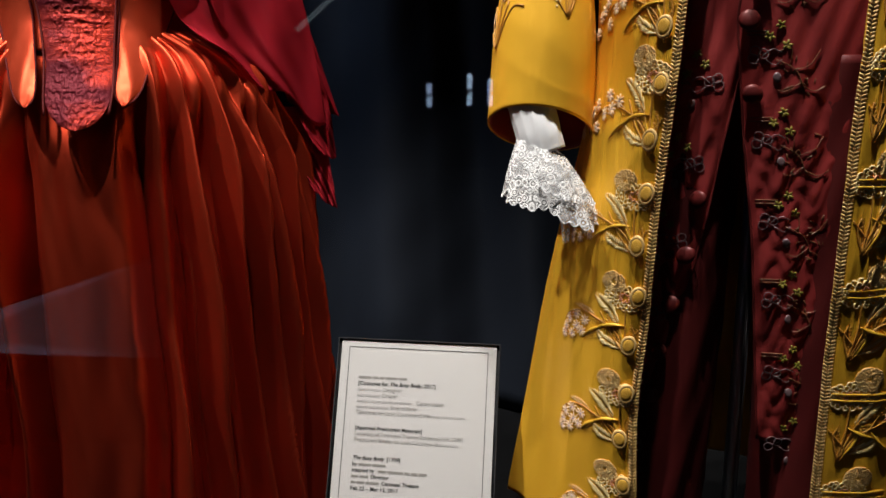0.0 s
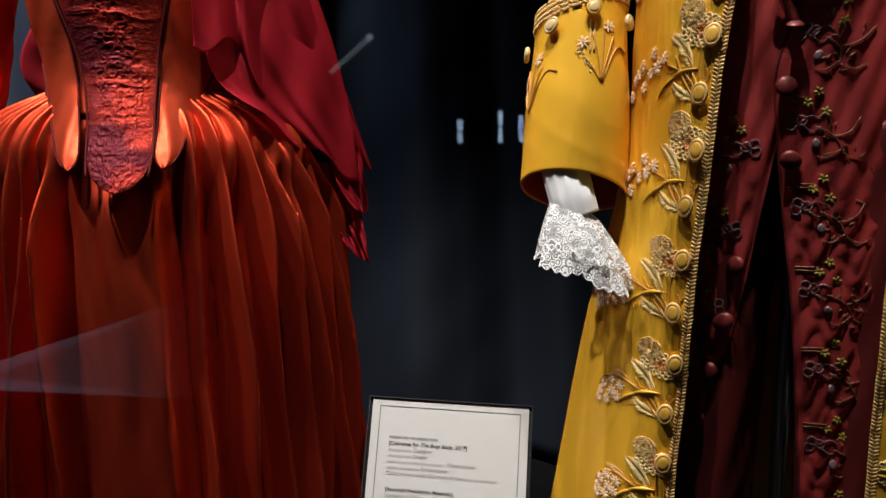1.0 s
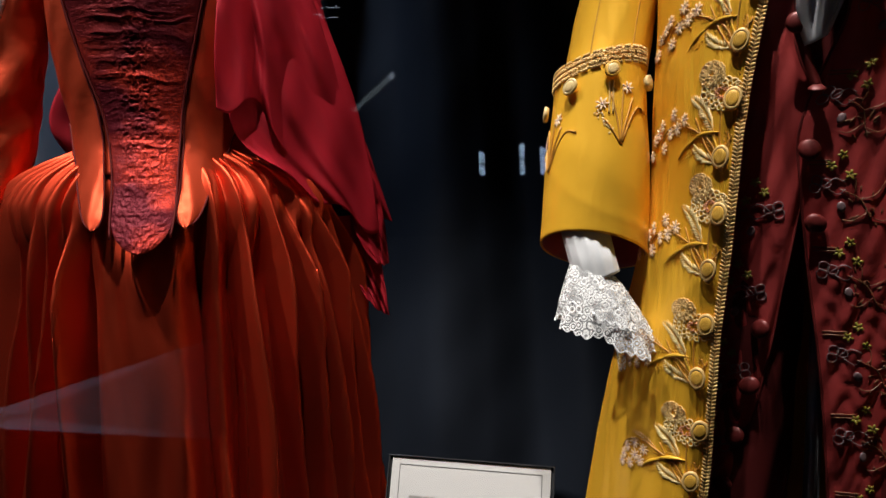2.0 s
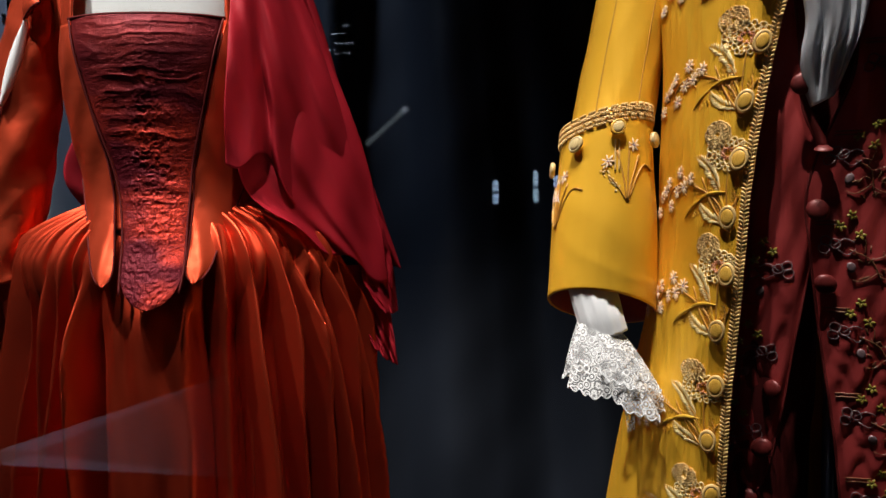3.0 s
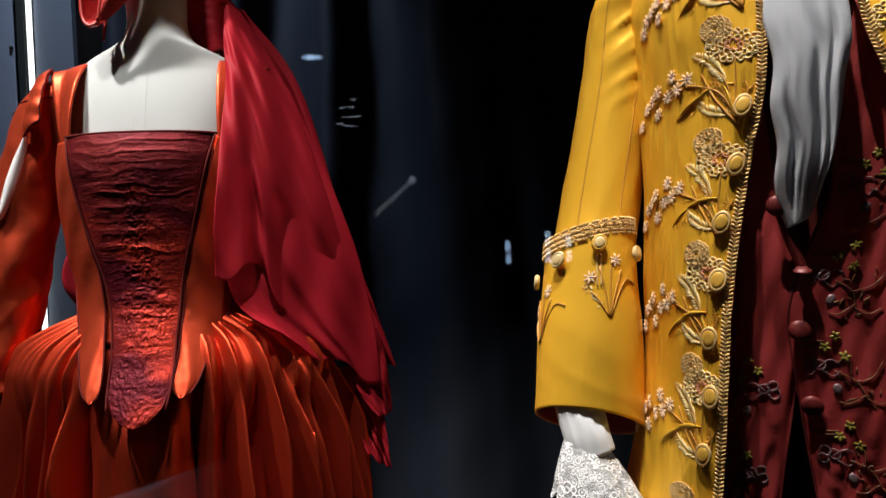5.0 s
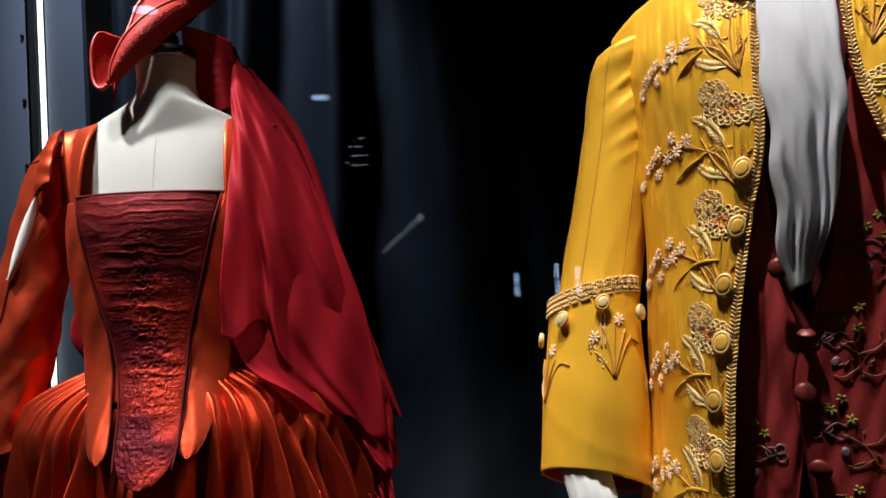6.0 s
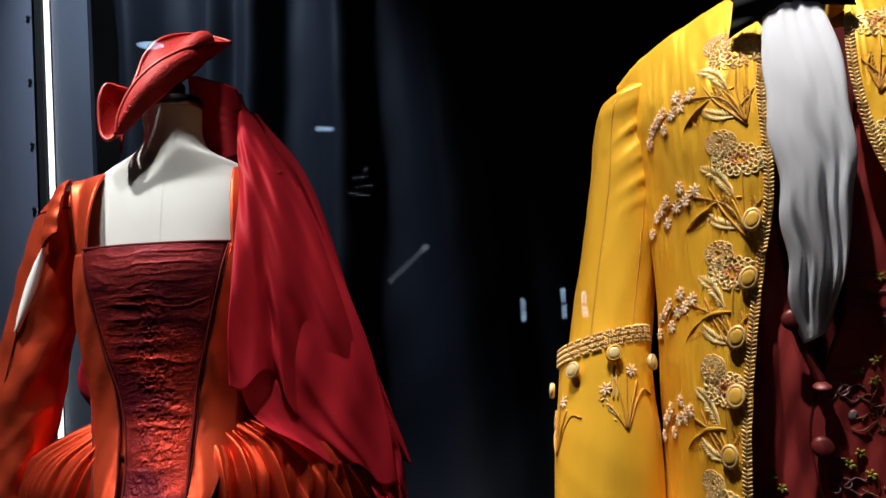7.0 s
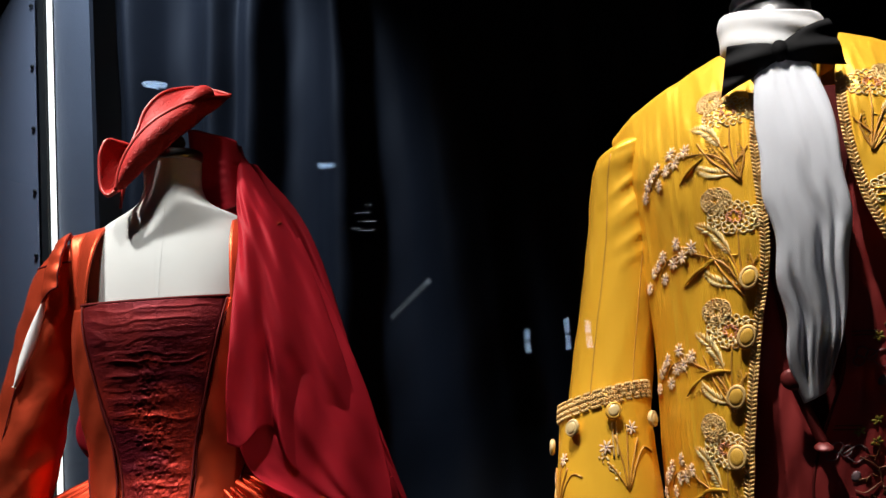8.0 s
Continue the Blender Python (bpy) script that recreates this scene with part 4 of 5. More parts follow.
def spray_parts(w0, z0, left, s, flowers, sub):
    def at(w, h):
        zz = z0 + h * s
        most = float(sx(zz) - (exl(zz) if left else ex(zz))) * .97
        fit_ = min(1.0, (most - w0) / (.128 * s))
        return surface(max(w0 + w * s * fit_, .012), zz, left)

    def thread(pts, r, lift=.001):
        line = path([(a, b, 0) for a, b in pts], 12)
        q = []
        for a, b, _ in line:
            p, _, _, n = at(a, b)
            q.append(p + n * lift)
        return tube(q, np.linspace(r, r * .5, 12), 5)

    stems = [thread(t, .0013) for t in ([(.012, .0), (.035, .035), (.070, .052), (.092, .054)], [(.012, .0), (.020, .04), (.022, .075)],
                                        [(.012, .0), (.030, .045), (.040, .060)], [(.014, .0), (.006, .03), (.010, .045)], [(.014, .0), (.04, .03), (.058, .062)],
                                        [(.092, .054), (.105, .046), (.112, .030)], [(.092, .054), (.080, .040)], [(.018, .02), (.0, .042)])]
    root = solid("embroidery_spray", join(stems), STEM, sub)

    def leaf(a, b, wide):
        p0, p1 = at(*a)[0], at(*b)[0]
        n = at((a[0] + b[0]) / 2, (a[1] + b[1]) / 2)[3]
        t = p1 - p0
        c = np.cross(t / np.linalg.norm(t), n)
        mid = np.linspace(0, 1, 12)
        pts = [p0 + t * k + n * (.0008 + .0012 * math.sin(math.pi * k)) + c * .004 * math.sin(2.5 * k) for k in mid]
        return tube(pts, [wide * math.sin(math.pi * min(max(k, .06), .94)) ** .8 for k in mid], 6)

    solid("gold_leaf", join([leaf((.022, .045), (.060, .034), .0027), leaf((.050, .040), (.080, .012), .0024), leaf((.016, .004), (.034, .042), .0018)]), LEAFGOLD, root)
    for da, db in flowers:
        p, a, b, n = at(da, db)
        fl = []
        k0 = rng.uniform(0, 1)
        for k in range(8):
            g = k * math.pi / 4 + k0
            d = a * math.cos(g) + b * math.sin(g)
            e = np.cross(n, d)
            fl.append(place(PETAL, p + d * .0052 * s + n * .0016, e, d, n, 1.35 * s))
        star = solid("daisy", join([shade(x, 0) for x in fl] + [shade(place(SEEDBEAD, p + n * .002, a, b, n, 1.2), 1)]), [PALE, LILAC], root)
    def feather(a, b, wide, count, bend):
        """Slanting satin stitches on both sides of a bent rib."""
        out = []
        ts = np.linspace(.04, 1, count)
        for k in ts:
            off = bend * math.sin(math.pi * k)
            p, e1, e2, n = at(a[0] + (b[0] - a[0]) * k - off * (b[1] - a[1]) / .05, a[1] + (b[1] - a[1]) * k + off * (b[0] - a[0]) / .05)
            rib = e1 * (b[0] - a[0]) + e2 * (b[1] - a[1])
            rib /= np.linalg.norm(rib)
            across = np.cross(n, rib)
            reach = wide * (math.sin(math.pi * min(k * .85 + .12, 1)) ** .7)
            for side in (-1, 1):
                d = rib * .75 + across * side * rng.uniform(.55, .85)
                d /= np.linalg.norm(d)
                out.append(place(STITCH, p + d * reach * .5 + n * .0006, np.cross(n, d), d, n, reach / .0068))
        return join(out)

    for kind, mat, a_, b_, wide, count, bend in (
            ("seed_feather", SEED, (.018, .010), (.060, .032), .0105, 15, -.006), ("seed_feather", SEED, (.030, .046), (.068, .086), .0120, 17, .004),
            ("brown_feather", STEM, (.016, .010), (.048, .066), .0070, 14, -.003), ("brown_feather", STEM, (.012, .006), (.012, .052), .0060, 10, .002),
            ("gold_feather", LEAFGOLD, (.022, .038), (.074, .042), .0070, 13, .006), ("gold_feather", LEAFGOLD, (.040, .036), (.086, .012), .0058, 12, -.003),
            ("pale_feather", PALE, (.062, .050), (.100, .062), .0060, 11, .003), ("brown_feather", STEM, (.006, .018), (.030, .010), .0050, 8, .002)):
        solid(kind, feather(a_, b_, wide, count, bend), mat, root)
    for (cw, ch, rx, ry, pink) in ((.024, .088, .027, .016, True), (.042, .110, .014, .012, False)):
        loops = []
        for ring in range(1, 5):
            count = 3 + 4 * ring
            for k in range(count):
                g = 2 * math.pi * (k + .5 * (ring % 2)) / count + rng.uniform(-.08, .08)
                q = ring / 4
                p, a, b, n = at(cw + rx * q * math.cos(g) - .25 * ry * q * math.sin(g), ch + ry * q * math.sin(g) + .3 * ry * q * math.cos(g))
                e = a * math.cos(g) + b * math.sin(g)
                loops.append(shade(place(SCALLOP, p + n * .0007, np.cross(n, e), e, n, s * rng.uniform(.85, 1.1)), 1 if pink and ring < 2 else 0))
        solid("rose_flower" if pink else "thistle_flower", join(loops), [SEED if pink else BRAID, ROSE], root)
    return root


DAISIES = [(.074, .060), (.092, .067), (.110, .054), (.096, .044), (.122, .036), (.106, .026), (.127, .016), (.085, .050), (.116, .044)]
LOWER = [(.080, .040), (.094, .046), (.104, .036), (.092, .028), (.108, .022), (.098, .014), (.110, .010), (.084, .022)]
step_z = .1275
for k in range(9):
    z0 = 1.360 - step_z * k
    spray_parts(.010 if z0 > .5 else .004, z0, False, 1.0 if z0 > .75 else .85, DAISIES if z0 > .75 else LOWER, coat)
for k in range(9):
    spray_parts(.012, 1.375 - step_z * k, True, .95, DAISIES, coat)
for k in range(9):
    z0 = 1.325 - step_z * k
    pair = []
    for h in (0, .008):
        pair.append(tube([surface(w, z0 + h, True)[0] + surface(w, z0 + h, True)[3] * .001 for w in np.linspace(.012, .085, 12)], .0016, 5))
    solid("buttonhole_cord", join(pair), LEAFGOLD, coat)

BUTTON_SHAPE = join([shade(lathe([(.0085, -.001), (.0105, .001), (.0112, .003), (.0105, .0052), (.0088, .0062), (.0080, .0054)], 20), 0),
                     shade(lathe([(.0080, .0050), (.0072, .0062), (.004, .0068), (.0005, .0070)], 20), 1)])
for k in range(16):
    z = 1.250 - .0640 * k
    p, a, b, n = surface(.020 - (.004 if k % 2 else 0), z, False)
    solid("button", place(BUTTON_SHAPE, p + n * .003, a * .92, b * 1.22, n * .7), [BRAID, BUTTON], coat)

# ---- sleeve and cuff ----
ARM = [(-.200, .012, 1.460), (-.211, .018, 1.402), (-.217, .014, 1.33), (-.230, .004, 1.25), (-.243, -.012, 1.17), (-.253, -.035, 1.09), (-.257, -.055, 1.02)]


def arm_skin(line, rad, seed, creases, side=1):
    pts = path(line, 80)

    def f(u, v):
        i = np.clip((v * 79).astype(int), 0, 78)
        s = (v * 79 - i)[..., None]
        c = pts[i] * (1 - s) + pts[i + 1] * s
        w = 2 * math.pi * u
        crumple = creases * 1.3 * ((1 - np.abs(rough(np.sin(w) * 1.4 + 5 + seed, v * 17 + 1.2 * np.cos(w), 12))) ** 2 - .4) * np.exp(-((v - .22) / .20) ** 2) * step(-.7, .5, np.cos(w)) + .016 * wobble(w, v * 4, 3.5, seed + 1)
        r = rad(v) * (1 + crumple + .007 * wobble(w / 2, v * 3, 4, seed))
        return side * (c[..., 0] + r * np.cos(w)), c[..., 1] + r * np.sin(w) * 1.05, c[..., 2] + .3 * r * np.cos(w) * (1 - step(0, .4, v))
    return f


arm_rad = smooth_table([(0, .012), (.03, .037), (.07, .044), (.15, .047), (.3, .050), (.55, .052), (.8, .054), (1, .054)])
solid("sleeve", grid(arm_skin(ARM, arm_rad, 0, .065), 56, 110, closed=True), YELLOW, coat)
solid("sleeve", grid(arm_skin(ARM, arm_rad, 2, .065, -1), 56, 110, closed=True), YELLOW, coat)
for turn in (.70, .86):
    run_ = [[float(c) for c in arm_skin(ARM, arm_rad, 0, .065)(np.float64(turn), np.float64(s))] for s in np.linspace(.06, .86, 40)]
    solid("sleeve_seam", tube(run_, .0008, 5), STEM, coat)


def cuff_at(w, v):
    """w: the angle round the arm, 0 towards the body, -90 degrees to the front; v from the lower edge up."""
    lean = .034 * np.sin(-w) - .004 * np.cos(w)
    low = .872 + lean
    high = 1.108 + .012 * np.sin(-w) + .016 * np.cos(w)
    z = low + (high - low) * v
    cx = smooth_table([(.83, -.2615), (.95, -.2585), (1.13, -.2565)])(z)
    cy = smooth_table([(.83, -.078), (.95, -.066), (1.05, -.050), (1.13, -.034)])(z)
    r = smooth_table([(.83, .071), (.90, .0695), (.99, .067), (1.07, .060), (1.13, .0565)])(z)
    r = r * (1 + .012 * wobble(w, z * 6, 2) + .010 * (1 - np.abs(rough(np.sin(w) * 1.5 + 3, z * 26 + np.cos(w), 43))) ** 3)
    return cx + r * np.cos(w), cy + r * 1.06 * np.sin(w), z


for side in (1, -1):
    def cuff_skin(u, v, side=side):
        x, y, z = cuff_at(2 * math.pi * u, v)
        return side * x, y, z
    cuff = solid("cuff", grid(cuff_skin, 64, 60, closed=True), YELLOW, coat)

    def cuff_in(u, v, side=side):
        x, y, z = cuff_at(2 * math.pi * u, v * .6 + .004)
        cx, cy = -.2595, -.070
        return side * (cx + (x - cx) * .955), cy + (y - cy) * .955, z
    solid("cuff_lining", grid(cuff_in, 64, 20, closed=True), LINING, cuff, "rose red cuff lining")


def cuff_spot(w, v):
    p = np.array([float(c) for c in cuff_at(np.float64(w), np.float64(v))])
    a = np.array([float(c) for c in cuff_at(np.float64(w + .05), np.float64(v))]) - p
    b = np.array([float(c) for c in cuff_at(np.float64(w), np.float64(v + .03))]) - p
    a, b = a / np.linalg.norm(a), b / np.linalg.norm(b)
    n = np.cross(a, b)
    out = p - np.array((-.259, -.06, p[2]))
    n = n if n @ out > 0 else -n
    return p, a, b, n


rows = [cuff_spot(w, 1.0) for w in np.linspace(0, 2 * math.pi, 120)]
for up in (-.010, -.003, .004):
    braid([r[0] + r[2] * up + r[3] * .001 for r in rows], [r[3] for r in rows], .0095, .0042, coat, "plaited gold braid round the cuff")
for w, v, mats in ((-1.22, .90, [BUTTON, PEARL]), (-2.02, .86, [PEARL, PEARL]), (-2.95, .80, [PEARL, PEARL]), (-.32, .84, [PEARL, PEARL])):
    p, a, b, n = cuff_spot(w, v)
    solid("cuff_button", place(BUTTON_SHAPE, p + n * .005, a, b, n, .95), mats, coat)


def cuff_spray(w0, v0, flip):
    def at(da, db):
        return cuff_spot(w0 + flip * da / .066, v0 + db / .22)
    lines = []
    for t in ([(0, 0), (-.004, .03), (-.012, .06)], [(0, 0), (.010, .03), (.020, .055)], [(.001, 0), (.003, .035), (.006, .07)], [(0, .0), (-.012, .018), (-.022, .03)],
              [(.002, .0), (.016, .03), (.030, .045), (.045, .040)]):
        line = path([(a, b, 0) for a, b in t], 10)
        lines.append(tube([at(a, b)[0] + at(a, b)[3] * .001 for a, b, _ in line], np.linspace(.0008, .0015, 10), 5))
    root = solid("cuff_embroidery", join(lines), STEM, coat)
    beads = []
    for k in range(26):
        f = k / 25
        p, a, b, n = at(-.010 - .020 * f + rng.uniform(-.004, .004), .014 + .026 * f + rng.uniform(-.004, .004))
        beads.append(place(SEEDBEAD, p + n * .0006, a, b, n, rng.uniform(.8, 1.3)))
    solid("seed_beads", join(beads), SEED, root)
    for da, db in ((-.024, .048), (.012, .066)):
        p, a, b, n = at(da, db)
        fl = []
        for k in range(7):
            g = k * 2 * math.pi / 7
            d = a * math.cos(g) + b * math.sin(g)
            fl.append(shade(place(PETAL, p + d * .0050 + n * .0016, np.cross(n, d), d, n, 1.35), 0))
        solid("daisy", join(fl + [shade(place(SEEDBEAD, p + n * .002, a, b, n, 1.3), 1)]), [PALE, LILAC], root)


cuff_spray(-1.02, .50, 1)
cuff_spray(-2.55, .40, 1)
cord = [tube([cuff_spot(w, v)[0] + cuff_spot(w, v)[3] * .001 for v in np.linspace(.66, .84, 10)], .0012, 5) for w in (-1.24, -1.16)]
solid("buttonhole_cord", join(cord), BRAID, coat)
ring = [(.076 * math.cos(a), .012 + .062 * math.sin(a), 1.532 - .022 * step(-.2, -1, math.sin(a)) * 1.0) for a in np.linspace(-.9, math.pi + .9, 60)]
nrm = [np.array((math.cos(a), math.sin(a), .25)) / 1.03 for a in np.linspace(-.9, math.pi + .9, 60)]


def collar(u, v):
    a = -1.0 + (math.pi + 2.0) * u
    return (.072 + .008 * v) * np.cos(a), .012 + (.060 + .006 * v) * np.sin(a), 1.515 + .026 * v - .030 * step(-.2, -1, np.sin(a))


solid("collar", grid(collar, 60, 10, thick=.003), YELLOW, coat)
for dz in (0.0, .010):
    braid([np.array(p) + np.array((0, 0, dz - .004)) for p in ring], nrm, .011, .0052, coat, "plaited gold braid on the collar")

# ---- shirt, lace, cravat ----
shirt = thing("shirt_cuff", SUIT, "white linen shirt cuff with a deep lace ruffle", "shirt cuff")


def wrist(u, v):
    w = 2 * math.pi * u
    c = path([(-.272, -.095, .965), (-.268, -.112, .912), (-.257, -.124, .876), (-.246, -.128, .842)], 30)
    i = np.clip(np.round(v * 28).astype(int), 0, 28)
    r = .030 - .004 * v + .0012 * np.sin(13 * w + 3 * v) + .0012 * rough(w * 2 + 3, v * 5, 41)
    return c[i][..., 0] + r * np.cos(w), c[i][..., 1] + r * np.sin(w) * .9, c[i][..., 2] + .35 * r * np.cos(w) * v


solid("wristband", grid(wrist, 40, 28, closed=True, thick=.002), LINEN, shirt)


def frill(u, v):
    a = -4.4 + 3.9 * u
    r = .022 + .014 * v + .004 * v * np.sin(a * 11)
    return -.268 + r * np.cos(a), -.101 + r * np.sin(a) * .7 + .005 * np.sin(a * 13), .882 + .034 * v + .008 * np.sin(a * 11 + .8) * v


solid("gathered_frill", grid(frill, 160, 10, thick=.001), LINEN, shirt)
LACE = lace_material("white_lace_net")


def lace(length, flare, phase, lean_x):
    """A flounce gathered at the wrist: u round it, v down it."""
    def f(u, v):
        a = 2 * math.pi * u
        fold = np.sin(5 * a + phase + .8 * np.sin(2 * a)) + .5 * np.sin(9 * a + 2 * phase)
        r = .027 + flare * v ** .75 + .0075 * v * fold
        scallop = .0055 * np.abs(np.sin(14 * a + phase)) * step(.80, 1, v)
        x = -.249 + lean_x * v + r * np.cos(a)
        y = -.126 - .008 * v + r * np.sin(a) * .75
        z = .860 - .018 * np.cos(a) - length * v * (1 + .03 * np.cos(a + .5) + .05 * fold) - scallop
        return x, y, z
    return f


for ln, fl, ph, lx in ((.082, .031, .0, .014), (.052, .022, 1.9, .012)):
    fun = lace(ln, fl, ph, lx)
    sheet_ = solid("lace_ruffle", grid(fun, 220, 30, closed=True, thick=.0005), LACE, shirt, "white floral lace with a scalloped edge")
    rim = np.array([[float(c) for c in fun(np.float64(k), np.float64(1.0))] for k in np.linspace(0, 1, 220, endpoint=False)])
    solid("scalloped_edge", tube(rim, .0009, 6, closed=True), LINEN, sheet_)
solid("lace_tail", grid(lambda u, v: (-.218 + .030 * (u - .5) * (1 - .75 * v) + .004 * v, -.160 - .006 * np.sin(6 * u), .830 - .088 * v - .006 * np.abs(np.sin(9 * u))), 24, 30, thick=.0005), LACE, shirt)

cravat = thing("cravat", SUIT, "long gathered white muslin cravat hanging from the neck", "cravat")
cx_ = smooth_table([(1.118, -.013), (1.16, -.011), (1.20, -.004), (1.25, -.003), (1.30, .003), (1.34, -.001), (1.39, .000), (1.42, -.001), (1.49, -.004)])
cw_ = smooth_table([(1.118, .012), (1.135, .018), (1.17, .026), (1.20, .028), (1.24, .034), (1.28, .035), (1.33, .041), (1.37, .039), (1.42, .039), (1.49, .029)])
cf_ = smooth_table([(1.118, .140), (1.20, .155), (1.34, .160), (1.42, .145), (1.49, .115)])


def cravat_skin(u, v):
    z = 1.118 + .375 * v
    w = 2 * math.pi * u
    q = np.cos(w)
    x = cx_(z) + cw_(z) * q
    depth = (.010 * np.sign(np.sin(w)) * np.abs(np.sin(w)) ** .6)
    k = q + .18 * np.sin(z * 9 + 1) + .06 * np.sin(z * 31)
    hang = step(1.40, 1.26, z)
    gather = .0014 * rough(k * 2.6 + 4, z * 9, 21) + .0008 * rough(k * 6, z * 16, 22) + .0006 * np.sin(k * 16 + 2 * np.sin(z * 12)) * step(1.36, 1.47, z)
    furrow = -.010 * np.exp(-((k - .05 - .25 * hang) / .16) ** 2) * hang - .007 * np.exp(-((k + .55) / .12) ** 2) * step(1.28, 1.20, z) - .006 * np.exp(-((k - .62) / .10) ** 2) * step(1.36, 1.30, z)
    pleat = (gather + furrow) * step(1.118, 1.16, z) * np.clip(np.sin(w) * 3, 0, 1)
    return x, -(cf_(z) + depth + pleat), z + .006 * q * step(1.2, 1.12, z)


solid("hanging_folds", grid(cravat_skin, 200, 130, closed=True, thick=.001), GAUZE, cravat)


def neckcloth(u, v):
    w = 2 * math.pi * u
    r = .060 + .005 * np.sin(math.pi * v) + .002 * np.sin(3 * w + 5 * v) + .0012 * np.sin(13 * v + 4 * np.sin(w + 1))
    return -.003 + r * np.cos(w), .000 + r * .95 * np.sin(w), 1.515 + .066 * v + .010 * np.cos(w) * v * -1.0 + .004 * np.sin(2 * w + 1) * v


solid("neck_band", grid(neckcloth, 60, 26, closed=True, thick=.003), LINEN, cravat)

bow = thing("bow_tie", SUIT, "black satin bow tie at the throat", "bow tie")


def bow_wing(side):
    def f(u, v):
        w = 2 * math.pi * v
        k = u
        half = .009 + .020 * k ** .7
        thick_ = .007 + .006 * math.pi * k * (1 - k)
        x = -.005 + side * (.004 + .056 * k)
        z = 1.502 + half * np.cos(w) + (.004 if side > 0 else -.008) * k
        y = -(.100 + thick_ * np.sin(w) + .004 * np.sin(z * 240) * k + .020 * (1 - k * k) * .6 + .012)
        return x + .006 * np.cos(w) * k * side * -1, y, z
    return f


for side in (-1, 1):
    solid("bow_loop", grid(bow_wing(side), 30, 40, thick=0), BOW, bow)
solid("knot", place(bead(.010, .009, .013, 16), (-.005, -.128, 1.502), (1, 0, 0), (0, 1, 0), (0, 0, 1)), BOW, bow)

# ---- waistcoat ----
vest = thing("waistcoat", SUIT, "maroon silk waistcoat with floral thread embroidery", "waistcoat")
vl = smooth_table([(.47, .035), (.55, .027), (.624, .020), (.73, .009), (.864, -.010), (.955, -.021), (1.02, -.026), (1.07, -.012), (1.10, .0), (1.138, .016), (1.20, .024), (1.28, .036), (1.40, .056)])
vr = smooth_table([(.47, .090), (.55, .083), (.64, .068), (.75, .046), (.86, .030), (.95, .016), (1.03, .006), (1.07, .012), (1.104, .026), (1.184, .033), (1.28, .042), (1.40, .056)])


def vest_at(w, z, left):
    x0 = vl(z) if left else -vr(z)
    x = x0 + w if left else x0 - w
    f = smooth_table([(.47, .128), (.65, .136), (.86, .140), (1.0, .143), (1.12, .142), (1.25, .128), (1.40, .105)])(z) - .016 + (.004 if left else 0)
    f = f - 1.4 * x * x - .004 * step(.010, 0, w) + .0009 * np.sin(z * 170 + 5 * wobble(x * 3, z, 21)) * step(.95, .8, z) * step(.0, .02, w) + .003 * wobble(x * 2.5, z, 24, .7)
    return x, -f, z


for left in (True, False):
    def vest_skin(u, v, left=left):
        z = .475 + .90 * v
        reach = np.maximum((exl(z) - vl(z)) if left else (ex(z) - vr(z)), .004) + .022
        return vest_at(u * reach, z, left)
    solid("vest_front", grid(vest_skin, 44, 150, thick=.003), MAROON, vest)
    zs = np.linspace(.475, 1.375, 120)
    solid("edge_fold", tube([[float(c) for c in vest_at(np.float64(.001), np.float64(z), left)] for z in zs], .0016, 6), VBUTTON, vest)


def vspot(w, z, left):
    p = np.array([float(c) for c in vest_at(np.float64(w), np.float64(z), left)])
    a = np.array([float(c) for c in vest_at(np.float64(w + .004), np.float64(z), left)]) - p
    b = np.array([float(c) for c in vest_at(np.float64(w), np.float64(z + .004), left)]) - p
    a, b = a / np.linalg.norm(a), b / np.linalg.norm(b)
    n = np.cross(a, b)
    return p, a, b, n if n[1] < 0 else -n


VB = lathe([(.006, -.004), (.0105, .000), (.0120, .002), (.0115, .004), (.008, .0060), (.0005, .0068)], 18)
for z, left in ((1.0, True), (.918, True), (.79, False), (.718, False), (.65, False), (.585, False), (.52, False)):
    p, a, b, n = vspot(.014 if not left else .012, z, left)
    solid("vest_button", place(VB, p + n * .003, a, b, n), VBUTTON, vest)


